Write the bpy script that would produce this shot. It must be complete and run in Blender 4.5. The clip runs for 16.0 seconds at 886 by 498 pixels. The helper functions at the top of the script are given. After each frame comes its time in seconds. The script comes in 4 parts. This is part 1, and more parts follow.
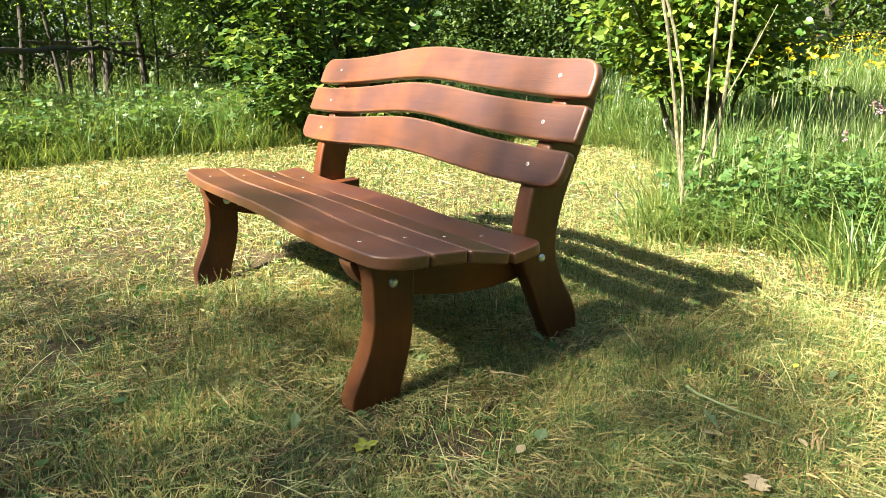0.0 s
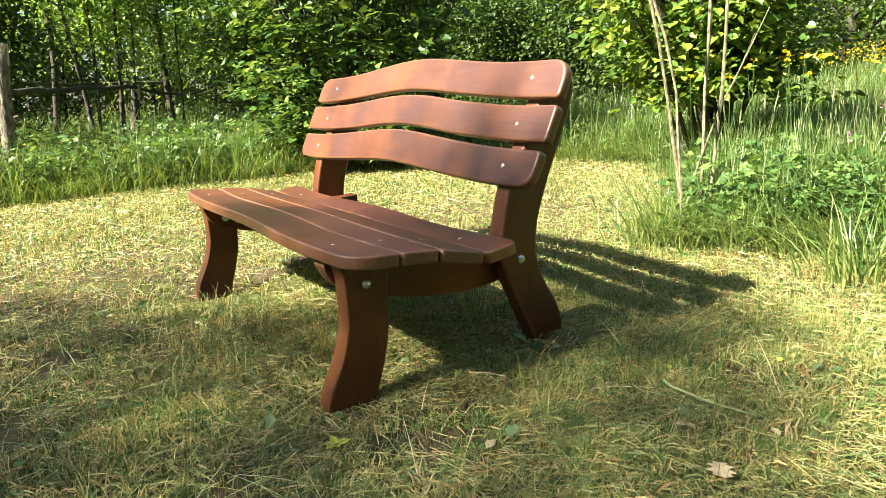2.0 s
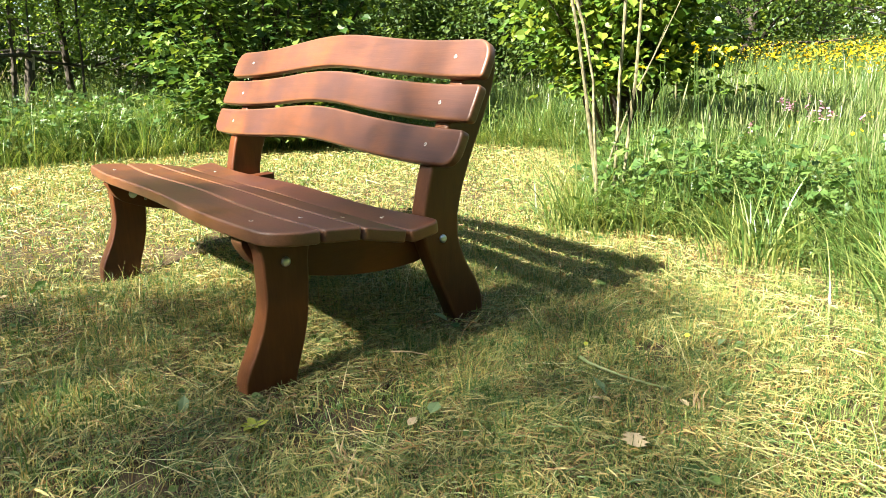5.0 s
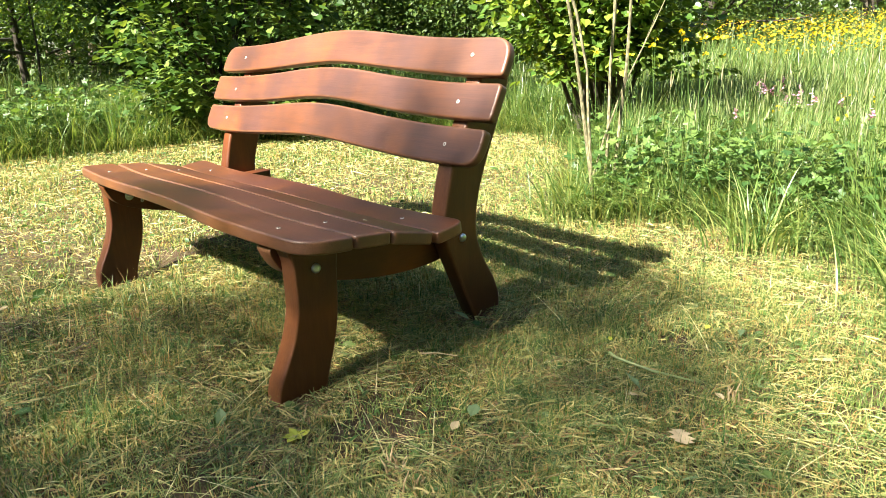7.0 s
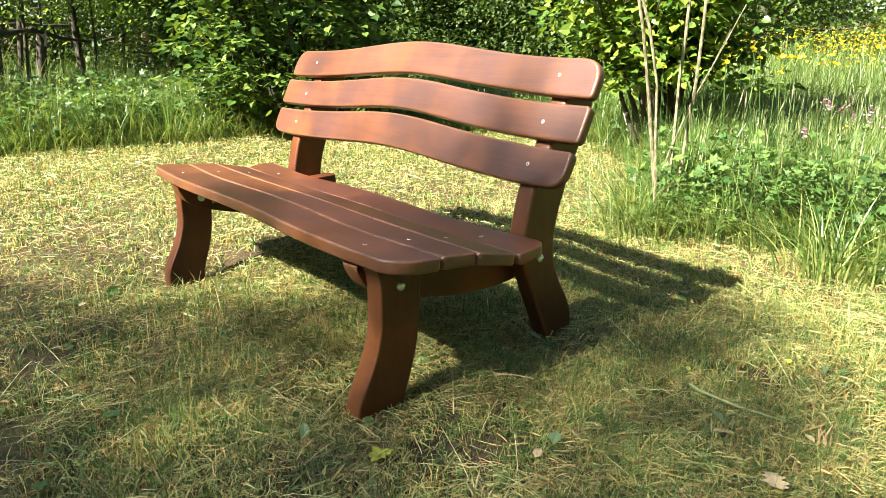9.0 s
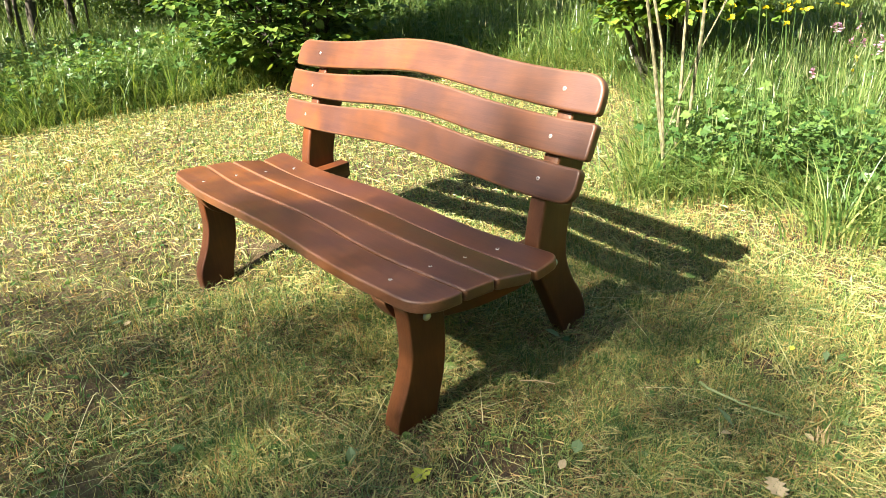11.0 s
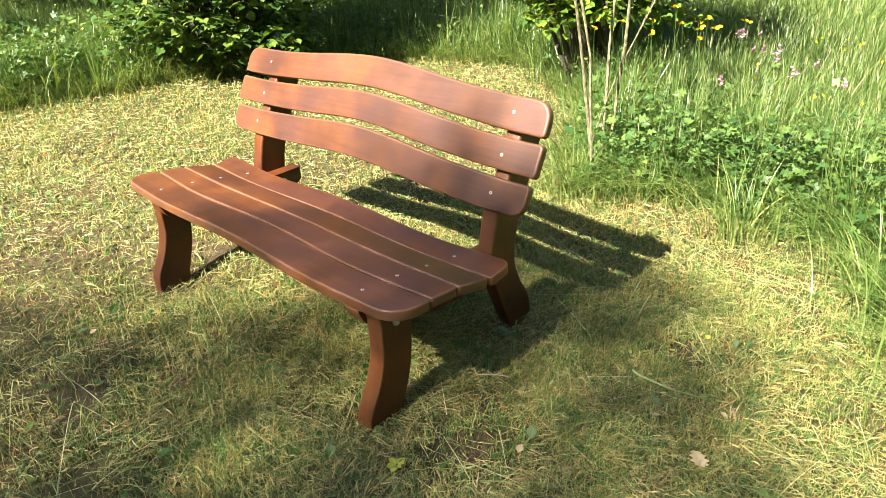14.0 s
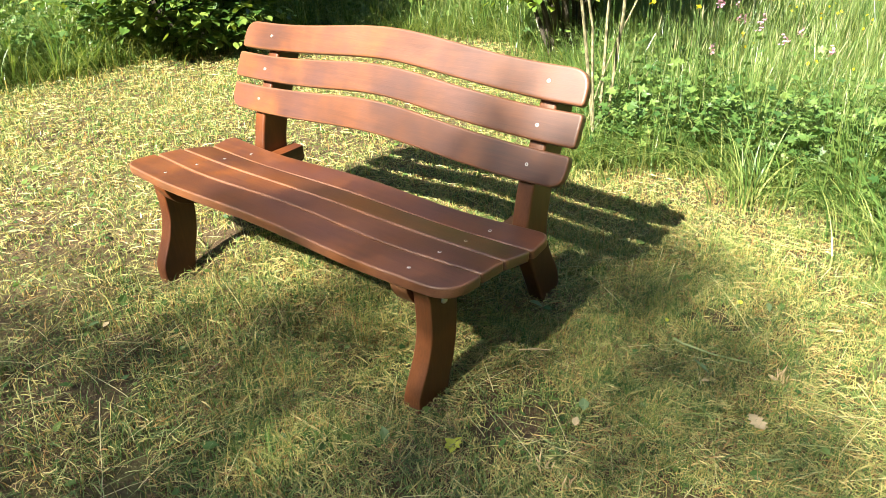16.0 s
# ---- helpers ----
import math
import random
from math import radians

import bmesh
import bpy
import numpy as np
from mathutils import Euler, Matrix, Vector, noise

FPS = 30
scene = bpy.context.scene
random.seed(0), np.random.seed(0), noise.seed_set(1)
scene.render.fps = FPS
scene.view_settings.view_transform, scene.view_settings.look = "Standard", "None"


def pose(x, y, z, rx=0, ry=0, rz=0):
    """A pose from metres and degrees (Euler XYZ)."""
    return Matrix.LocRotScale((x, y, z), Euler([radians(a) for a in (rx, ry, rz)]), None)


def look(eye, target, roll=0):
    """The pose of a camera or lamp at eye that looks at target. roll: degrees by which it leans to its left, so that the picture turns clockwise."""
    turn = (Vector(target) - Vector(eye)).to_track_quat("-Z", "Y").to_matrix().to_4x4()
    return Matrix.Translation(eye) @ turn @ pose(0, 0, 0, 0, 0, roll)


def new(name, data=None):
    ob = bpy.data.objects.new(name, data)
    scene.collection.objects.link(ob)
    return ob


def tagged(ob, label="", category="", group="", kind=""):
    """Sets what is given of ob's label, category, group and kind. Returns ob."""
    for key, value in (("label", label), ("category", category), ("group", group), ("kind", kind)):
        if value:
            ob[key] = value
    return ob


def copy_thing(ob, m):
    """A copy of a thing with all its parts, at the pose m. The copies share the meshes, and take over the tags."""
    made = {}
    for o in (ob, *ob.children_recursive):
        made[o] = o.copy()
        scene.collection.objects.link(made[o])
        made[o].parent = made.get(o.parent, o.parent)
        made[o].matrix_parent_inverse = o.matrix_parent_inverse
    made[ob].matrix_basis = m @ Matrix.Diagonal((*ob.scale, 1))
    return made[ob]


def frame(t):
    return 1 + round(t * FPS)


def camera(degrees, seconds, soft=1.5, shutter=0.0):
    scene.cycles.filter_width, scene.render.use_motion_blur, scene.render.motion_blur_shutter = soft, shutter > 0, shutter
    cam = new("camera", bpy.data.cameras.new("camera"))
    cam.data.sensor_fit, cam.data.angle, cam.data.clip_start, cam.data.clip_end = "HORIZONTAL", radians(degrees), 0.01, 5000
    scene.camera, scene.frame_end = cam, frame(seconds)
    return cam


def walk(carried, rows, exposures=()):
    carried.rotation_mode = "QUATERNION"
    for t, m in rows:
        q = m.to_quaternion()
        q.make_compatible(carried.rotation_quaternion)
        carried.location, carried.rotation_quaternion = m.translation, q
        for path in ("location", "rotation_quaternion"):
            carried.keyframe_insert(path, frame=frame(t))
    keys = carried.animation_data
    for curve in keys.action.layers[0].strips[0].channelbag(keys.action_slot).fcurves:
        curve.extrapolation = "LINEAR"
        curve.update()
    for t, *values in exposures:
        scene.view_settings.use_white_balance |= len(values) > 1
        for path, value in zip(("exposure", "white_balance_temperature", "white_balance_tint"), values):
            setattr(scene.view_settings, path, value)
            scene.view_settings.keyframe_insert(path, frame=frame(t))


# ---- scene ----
cam = camera(65.6, 16.0, soft=0.6)
PATH = [
    (0, (3.016, -0.73, 0.884), (1.433, 0.36, 0.33), -1.1),
    (0.5, (3.031, -0.725, 0.848), (1.467, 0.395, 0.301), -1.3),
    (1, (3.048, -0.708, 0.834), (1.452, 0.381, 0.319), -2.6),
    (1.5, (3.095, -0.663, 0.825), (1.444, 0.352, 0.331), -3.3),
    (2, (3.135, -0.62, 0.81), (1.483, 0.405, 0.34), -3.4),
    (2.5, (3.155, -0.605, 0.802), (1.483, 0.4, 0.362), -2.9),
    (3, (3.175, -0.583, 0.791), (1.498, 0.403, 0.328), -2.4),
    (3.5, (3.184, -0.57, 0.784), (1.521, 0.444, 0.331), -1.7),
    (4, (3.185, -0.572, 0.782), (1.53, 0.45, 0.313), -0.5),
    (4.5, (3.151, -0.59, 0.781), (1.578, 0.536, 0.273), -0.5),
    (5, (3.12, -0.629, 0.79), (1.617, 0.584, 0.269), -1.2),
    (5.2, (3.093, -0.629, 0.79), (1.643, 0.638, 0.248), -0.8),
    (7.3, (2.975, -0.769, 0.85), (1.566, 0.526, 0.268), -2.1),
    (7.5, (2.958, -0.779, 0.85), (1.567, 0.532, 0.262), -1.8),
    (8, (2.926, -0.819, 0.851), (1.465, 0.422, 0.279), -0.4),
    (8.5, (2.892, -0.822, 0.857), (1.433, 0.432, 0.31), 0.6),
    (9, (2.884, -0.842, 0.912), (1.411, 0.376, 0.325), -0.1),
    (9.5, (2.864, -0.844, 0.982), (1.426, 0.36, 0.286), -1.6),
    (9.7, (2.851, -0.845, 1.012), (1.407, 0.346, 0.308), -2.5),
    (11.8, (2.89, -0.834, 1.377), (1.465, 0.237, 0.468), -5.5),
    (12, (2.897, -0.833, 1.394), (1.469, 0.228, 0.48), -5.5),
    (12.5, (2.927, -0.865, 1.434), (1.546, 0.26, 0.523), -3.9),
    (13, (2.966, -0.911, 1.437), (1.611, 0.259, 0.544), -2.9),
    (13.5, (2.942, -0.966, 1.439), (1.615, 0.22, 0.527), -2.7),
    (14, (2.889, -1.022, 1.446), (1.639, 0.246, 0.534), -2.5),
    (14.5, (2.812, -1.092, 1.445), (1.586, 0.183, 0.512), -2.1),
    (15, (2.746, -1.155, 1.44), (1.558, 0.155, 0.507), -2.0),
    (15.5, (2.703, -1.182, 1.423), (1.58, 0.167, 0.465), -1.1),
    (16, (2.649, -1.176, 1.414), (1.52, 0.163, 0.448), -2.5),
]
walk(cam, [(t, look(eye, target, roll)) for t, eye, target, roll in PATH], exposures=[(0.0, 2.58, 6480, 8), (5.2, 2.58, 6480, 8), (8.5, 2.54, 6480, 8), (9.6, 2.54, 6480, 8), (12.0, 2.46, 6540, 8), (16.0, 2.46, 6540, 8)])

# ---- light ----
SUN = Vector((-0.073, -0.716, 0.694)).normalized()
world = bpy.data.worlds.new("world")
scene.world = world
world.use_nodes = True
wn, wl = world.node_tree.nodes, world.node_tree.links
sky = wn.new("ShaderNodeTexSky")
sky.sky_type, sky.sun_disc = "NISHITA", False
sky.sun_elevation, sky.sun_rotation = radians(44.0), radians(186)
wl.new(sky.outputs[0], wn["Background"].inputs[0])
wn["Background"].inputs[1].default_value = 0.045
sun = new("sun", bpy.data.lights.new("sun", "SUN"))
sun.data.energy, sun.data.angle, sun.data.color = 5.0, radians(0.55), (1.0, 0.94, 0.80)
sun.matrix_world = look(SUN * 40, (0, 0, 0))

# ---- materials ----
def nodes_of(name):
    m = bpy.data.materials.new(name)
    m.use_nodes = True
    nt = m.node_tree
    return m, nt, nt.nodes["Principled BSDF"], nt.nodes["Material Output"]


def add(nt, kind, **props):
    n = nt.nodes.new(kind)
    for k, v in props.items():
        n.inputs[k].default_value = v
    return n


def ramp(nt, fac, stops):
    r = nt.nodes.new("ShaderNodeValToRGB")
    els = r.color_ramp.elements
    while len(els) < len(stops):
        els.new(0.5)
    for e, (p, c) in zip(els, stops):
        e.position, e.color = p, (*c, 1)
    nt.links.new(fac, r.inputs[0])
    return r.outputs[0]


def math_node(nt, op, a, b):
    n = nt.nodes.new("ShaderNodeMath")
    n.operation = op
    for s, v in zip(n.inputs, (a, b)):
        if isinstance(v, (int, float)):
            s.default_value = v
        else:
            nt.links.new(v, s)
    return n.outputs[0]


def noise_tex(nt, scale, detail=4.0, rough=0.55, stretch=None, coord="Object", distortion=0.0):
    co = nt.nodes.new("ShaderNodeTexCoord")
    src = co.outputs[coord]
    if stretch:
        mp = nt.nodes.new("ShaderNodeMapping")
        mp.inputs["Scale"].default_value = stretch
        nt.links.new(src, mp.inputs[0])
        info = nt.nodes.new("ShaderNodeObjectInfo")
        sh = nt.nodes.new("ShaderNodeVectorMath")
        sh.operation = "SCALE"
        sh.inputs[0].default_value = (3.1, 5.3, 7.7)
        nt.links.new(info.outputs["Random"], sh.inputs["Scale"])
        nt.links.new(sh.outputs[0], mp.inputs["Location"])
        src = mp.outputs[0]
    n = add(nt, "ShaderNodeTexNoise", Scale=scale, Detail=detail, Roughness=rough, Distortion=distortion)
    nt.links.new(src, n.inputs["Vector"])
    return n.outputs["Fac"]


def bump(nt, bsdf, height, strength, distance):
    b = add(nt, "ShaderNodeBump", Strength=strength, Distance=distance)
    nt.links.new(height, b.inputs["Height"])
    nt.links.new(b.outputs[0], bsdf.inputs["Normal"])


def leafy(name, stops, rough=0.5, through_light=0.35, patch=1.2, patch_mix=0.4, gain=1.5, spec=0.4):
    """Thin green stuff: colour varies piece by piece and in patches, and light shines through it."""
    m, nt, b, out = nodes_of(name)
    geo = nt.nodes.new("ShaderNodeNewGeometry")
    fac = math_node(nt, "ADD", math_node(nt, "MULTIPLY", geo.outputs["Random Per Island"], 1 - patch_mix),
                    math_node(nt, "MULTIPLY", noise_tex(nt, patch, 3), patch_mix))
    col = ramp(nt, fac, stops)
    nt.links.new(col, b.inputs["Base Color"])
    b.inputs["Roughness"].default_value = rough
    b.inputs["Specular IOR Level"].default_value = spec
    tr = nt.nodes.new("ShaderNodeBsdfTranslucent")
    g = nt.nodes.new("ShaderNodeMixRGB")
    g.blend_type = "MULTIPLY"
    g.inputs[0].default_value = 1
    g.inputs[2].default_value = (gain * 1.1, gain, gain * 0.5, 1)
    nt.links.new(col, g.inputs[1])
    nt.links.new(g.outputs[0], tr.inputs[0])
    mx = nt.nodes.new("ShaderNodeMixShader")
    mx.inputs[0].default_value = through_light
    nt.links.new(b.outputs[0], mx.inputs[1])
    nt.links.new(tr.outputs[0], mx.inputs[2])
    nt.links.new(mx.outputs[0], out.inputs["Surface"])
    return m


def wood(name, stretch, tone=(1, 1, 1), coat=0.35):
    m, nt, b, out = nodes_of(name)
    grain = noise_tex(nt, 3.0, 6, 0.6, stretch, distortion=0.6)
    fine = noise_tex(nt, 14.0, 4, 0.6, stretch)
    cloud = noise_tex(nt, 2.4, 4)
    f = math_node(nt, "ADD", math_node(nt, "MULTIPLY", grain, 0.22), math_node(nt, "ADD", math_node(nt, "MULTIPLY", fine, 0.13), math_node(nt, "MULTIPLY", cloud, 0.65)))
    rub = nt.nodes.new("ShaderNodeMixRGB")
    stain = [(0.32, (0.052, 0.0150, 0.0062)), (0.47, (0.096, 0.0285, 0.0108)), (0.60, (0.152, 0.0480, 0.0168)), (0.72, (0.205, 0.068, 0.0220))]
    nt.links.new(ramp(nt, f, [(p, tuple(a * b for a, b in zip(c, tone))) for p, c in stain]), rub.inputs[1])
    blotch = nt.nodes.new("ShaderNodeMixRGB")
    blotch.blend_type = "MULTIPLY"
    blotch.inputs[0].default_value = 1.0
    nt.links.new(rub.inputs[1].links[0].from_socket, blotch.inputs[1])
    nt.links.new(ramp(nt, noise_tex(nt, 3.6, 3, 0.6), [(0.36, (0.78, 0.82, 1.25)), (0.50, (1.0, 1.0, 1.0)), (0.64, (1.38, 1.30, 0.80))]), blotch.inputs[2])
    nt.links.new(blotch.outputs[0], rub.inputs[1])
    # the stain is rubbed thin along the rounded rims
    geo = nt.nodes.new("ShaderNodeNewGeometry")
    edge = nt.nodes.new("ShaderNodeMapRange")
    edge.inputs["From Min"].default_value, edge.inputs["From Max"].default_value = 0.508, 0.550
    nt.links.new(geo.outputs["Pointiness"], edge.inputs["Value"])
    nt.links.new(math_node(nt, "MULTIPLY", edge.outputs[0], math_node(nt, "MULTIPLY", fine, 0.8)), rub.inputs[0])
    rub.inputs[2].default_value = (0.34, 0.17, 0.085, 1)
    nt.links.new(rub.outputs[0], b.inputs["Base Color"])
    rr = nt.nodes.new("ShaderNodeMapRange")
    rr.inputs["To Min"].default_value, rr.inputs["To Max"].default_value = 0.36, 0.56
    nt.links.new(cloud, rr.inputs["Value"])
    nt.links.new(rr.outputs[0], b.inputs["Roughness"])
    b.inputs["Specular IOR Level"].default_value = 0.38
    b.inputs["Coat Weight"].default_value = coat
    b.inputs["Coat Roughness"].default_value = 0.42
    bump(nt, b, fine, 0.25, 0.002)
    return m


def plain(name, stops, rough, scale=20.0, metal=0.0, relief=0.3, depth=0.003, stretch=None):
    m, nt, b, out = nodes_of(name)
    n = noise_tex(nt, scale, 6, 0.6, stretch)
    nt.links.new(ramp(nt, n, stops), b.inputs["Base Color"])
    b.inputs["Roughness"].default_value, b.inputs["Metallic"].default_value = rough, metal
    bump(nt, b, n, relief, depth)
    return m


WOOD_X = wood("stained_wood_along", (1.2, 22, 22), (0.88, 0.90, 0.98), 0.6)
WOOD_Z = wood("stained_wood_upright", (22, 14, 1.6), (0.82, 0.76, 0.62), 0.2)
WOOD_Y = wood("stained_wood_across", (22, 1.6, 14), (0.8, 0.72, 0.6), 0.15)
STEEL = plain("zinc_steel", [(0.3, (0.62, 0.68, 0.76)), (0.7, (0.80, 0.85, 0.92))], 0.32, 60, 1.0, 0.1, 0.0005)
SCREW = plain("screw_steel", [(0.3, (0.62, 0.60, 0.55)), (0.7, (0.82, 0.80, 0.76))], 0.4, 200, 0.85, 0.1, 0.0005)
SLOT = plain("screw_recess", [(0.3, (0.05, 0.04, 0.035)), (0.7, (0.09, 0.07, 0.06))], 0.6, 200)
BARK = plain("grey_bark", [(0.34, (0.045, 0.034, 0.024)), (0.50, (0.15, 0.12, 0.085)), (0.68, (0.27, 0.23, 0.17))], 0.9, 9, 0, 1.0, 0.03, (5, 5, 1.4))
DARK_BARK = plain("dark_bark", [(0.3, (0.025, 0.02, 0.015)), (0.7, (0.085, 0.068, 0.05))], 0.9, 8, 0, 0.8, 0.02, (5, 5, 1))
PALE_BARK = plain("pale_young_bark", [(0.34, (0.055, 0.050, 0.026)), (0.5, (0.17, 0.150, 0.080)), (0.66, (0.34, 0.300, 0.175))], 0.75, 30, 0, 0.6, 0.004, (2, 2, 1))
BIRCH = plain("birch_bark", [(0.36, (0.06, 0.055, 0.05)), (0.45, (0.55, 0.54, 0.50)), (0.7, (0.75, 0.74, 0.70))], 0.8, 6, 0, 0.4, 0.01, (1, 1, 4))
CUT_WOOD = plain("cut_end_grain", [(0.3, (0.35, 0.28, 0.18)), (0.7, (0.55, 0.47, 0.34))], 0.85, 60)
DRY_LEAF = leafy("dry_tan_leaf", [(0.2, (0.46, 0.34, 0.20)), (0.8, (0.62, 0.48, 0.30))], 0.7, 0.2, 40, 0.9, 1.2)
LAWN = leafy("mown_grass", [(0.24, (0.038, 0.102, 0.024)), (0.43, (0.100, 0.188, 0.044)), (0.55, (0.225, 0.275, 0.076)), (0.63, (0.51, 0.44, 0.155)), (0.71, (0.42, 0.245, 0.090)), (0.82, (0.14, 0.072, 0.030))], 0.40, 0.20, 8.5, 0.55, 1.3)
STRAW = leafy("dry_clippings", [(0.22, (0.080, 0.140, 0.042)), (0.38, (0.185, 0.230, 0.070)), (0.50, (0.36, 0.340, 0.115)), (0.61, (0.54, 0.46, 0.185)), (0.72, (0.36, 0.215, 0.082)), (0.84, (0.14, 0.074, 0.031))], 0.48, 0.18, 11.0, 0.52, 1.2)
THATCH = leafy("brown_thatch", [(0.2, (0.075, 0.042, 0.020)), (0.5, (0.17, 0.098, 0.044)), (0.75, (0.27, 0.175, 0.085)), (0.92, (0.40, 0.30, 0.16))], 0.55, 0.1, 8.0, 0.3, 1.2)
STALK = leafy("pale_cut_stalks", [(0.2, (0.16, 0.26, 0.08)), (0.5, (0.42, 0.44, 0.18)), (0.8, (0.68, 0.60, 0.34))], 0.4, 0.2, 3.0, 0.2, 1.2)
MEADOW = leafy("meadow_grass", [(0.15, (0.0381, 0.0894, 0.0199)), (0.45, (0.0944, 0.1623, 0.0364)), (0.7, (0.178, 0.2401, 0.0621)), (0.92, (0.2981, 0.3064, 0.1242))], 0.36, 0.32, 0.9, 0.30, 1.4, 0.6)
EDGE = leafy("long_edge_grass", [(0.15, (0.0528, 0.1144, 0.0246)), (0.5, (0.1364, 0.2156, 0.0484)), (0.85, (0.3344, 0.352, 0.1232))], 0.36, 0.32, 1.2, 0.25, 1.4, 0.6)
HERB = leafy("herb_leaf", [(0.15, (0.031, 0.0805, 0.0202)), (0.5, (0.0713, 0.1378, 0.0326)), (0.85, (0.1549, 0.2246, 0.0558))], 0.45, 0.32, 1.4, 0.35)
SEED = leafy("seed_heads", [(0.2, (0.15, 0.22, 0.07)), (0.6, (0.26, 0.29, 0.13)), (0.9, (0.38, 0.32, 0.22))], 0.7, 0.3, 2, 0.3)
HAZEL = leafy("hazel_leaf", [(0.15, (0.0268, 0.0663, 0.0127)), (0.5, (0.0635, 0.1256, 0.0225)), (0.85, (0.1622, 0.2257, 0.0458))], 0.42, 0.28, 1.3, 0.2, 1.4, 0.45)
MAPLE = leafy("young_maple_leaf", [(0.15, (0.0506, 0.1147, 0.0174)), (0.5, (0.1187, 0.1978, 0.0285)), (0.85, (0.2374, 0.2927, 0.0443))], 0.42, 0.36, 1.3, 0.3, 1.4)
WOODLAND = leafy("woodland_leaf", [(0.15, (0.031, 0.0713, 0.0132)), (0.5, (0.0713, 0.1301, 0.0232)), (0.85, (0.1549, 0.2168, 0.0403))], 0.5, 0.38, 0.35, 0.40, 1.6)
YELLOW = leafy("buttercup_petal", [(0.2, (0.78, 0.52, 0.012)), (0.8, (0.88, 0.66, 0.02))], 0.35, 0.25, 5, 0.2, 1.1)
PINK = leafy("pink_petal", [(0.2, (0.50, 0.22, 0.38)), (0.8, (0.68, 0.42, 0.56))], 0.6, 0.3, 5, 0.2, 1.1)
YELLOWED = leafy("yellowing_leaf", [(0.2, (0.40, 0.44, 0.05)), (0.8, (0.55, 0.55, 0.08))], 0.5, 0.3, 20, 0.4, 1.2)
CUTGREEN = leafy("cut_pale_green_stem", [(0.2, (0.24, 0.32, 0.13)), (0.8, (0.36, 0.42, 0.20))], 0.5, 0.2, 20, 0.4, 1.2)
GREYGREEN = leafy("grey_green_leaf", [(0.2, (0.12, 0.19, 0.08)), (0.8, (0.20, 0.27, 0.13))], 0.6, 0.25, 20, 0.4, 1.2)


def soil():
    m, nt, b, out = nodes_of("soil_and_thatch")
    big, fine = noise_tex(nt, 1.3, 4), noise_tex(nt, 38, 6, 0.7)
    f = math_node(nt, "ADD", math_node(nt, "MULTIPLY", big, 0.5), math_node(nt, "MULTIPLY", fine, 0.5))
    nt.links.new(ramp(nt, f, [(0.36, (0.026, 0.015, 0.008)), (0.48, (0.075, 0.045, 0.019)), (0.57, (0.095, 0.085, 0.026)), (0.66, (0.125, 0.090, 0.034)), (0.76, (0.19, 0.125, 0.055))]), b.inputs["Base Color"])
    b.inputs["Roughness"].default_value = 0.95
    bump(nt, b, fine, 0.9, 0.02)
    return m


SOIL = soil()


# ---- geometry helpers ----
def mesh_of(name, v, f, material, smooth=False):
    me = bpy.data.meshes.new(name)
    me.from_pydata([tuple(p) for p in v] if not isinstance(v, np.ndarray) else v.tolist(), [], f if not isinstance(f, np.ndarray) else f.tolist())
    me.materials.append(material)
    if smooth:
        me.polygons.foreach_set("use_smooth", [True] * len(me.polygons))
    me.update()
    return me


def piece(name, geo, material, parent=None, label="", smooth=False):
    ob = new(name, mesh_of(name, geo[0], geo[1], material, smooth))
    if parent:
        ob.parent = parent
    if label:
        tagged(ob, label)
    return ob


def base(name, x=0, y=0, z=0):
    ob = new(name)
    ob.location = (x, y, z)
    ob.empty_display_size = 0.1
    return ob


def shifted(geo, x, y, z):
    return (np.asarray(geo[0], float) - np.array([x, y, z]), geo[1])


def joined(*geos):
    v, f, n = [], [], 0
    for gv, gf in geos:
        v.extend([tuple(p) for p in gv])
        f.extend([tuple(i + n for i in q) for q in gf])
        n += len(gv)
    return v, f


def tube(points, radii, n=8, wobble=0.0, seed=0):
    rng = random.Random(seed)
    pts = [Vector(p) for p in points]
    v, f = [], []
    side = None
    for i, p in enumerate(pts):
        d = (pts[min(i + 1, len(pts) - 1)] - pts[max(i - 1, 0)]).normalized()
        if side is None:
            side = d.orthogonal().normalized()
        side = (side - d * side.dot(d)).normalized()
        up = d.cross(side)
        for k in range(n):
            a = 2 * math.pi * k / n
            r = radii[i] * (1 + rng.uniform(-wobble, wobble))
            v.append(tuple(p + side * (r * math.cos(a)) + up * (r * math.sin(a))))
    for i in range(len(pts) - 1):
        for k in range(n):
            a, b = i * n + k, i * n + (k + 1) % n
            f.append((a, b, b + n, a + n))
    f.append(tuple(range(n - 1, -1, -1)))
    f.append(tuple(range((len(pts) - 1) * n, len(pts) * n)))
    return v, f


def unit(a):
    return a / np.maximum(np.linalg.norm(a, axis=1, keepdims=True), 1e-9)


def scatter(template, pos, along, up, size):
    """Copies of a small template (x side, y along, z up) at many places, as one vertex and face array."""
    tv, tf = np.array(template[0], float), template[1]
    along = unit(along)
    side = unit(np.cross(along, up))
    nrm = np.cross(side, along)
    R = np.stack([side, along, nrm], 1)
    size = np.asarray(size, float)
    if size.ndim == 1:
        size = np.repeat(size[:, None], 3, 1)
    v = np.einsum("nkj,njl->nkl", tv[None] * size[:, None, :], R) + pos[:, None, :]
    n, k = len(pos), len(tv)
    faces = []
    off = np.arange(n) * k
    for q in tf:
        faces.extend((off[:, None] + np.array(q)[None]).tolist())
    return v.reshape(-1, 3), faces


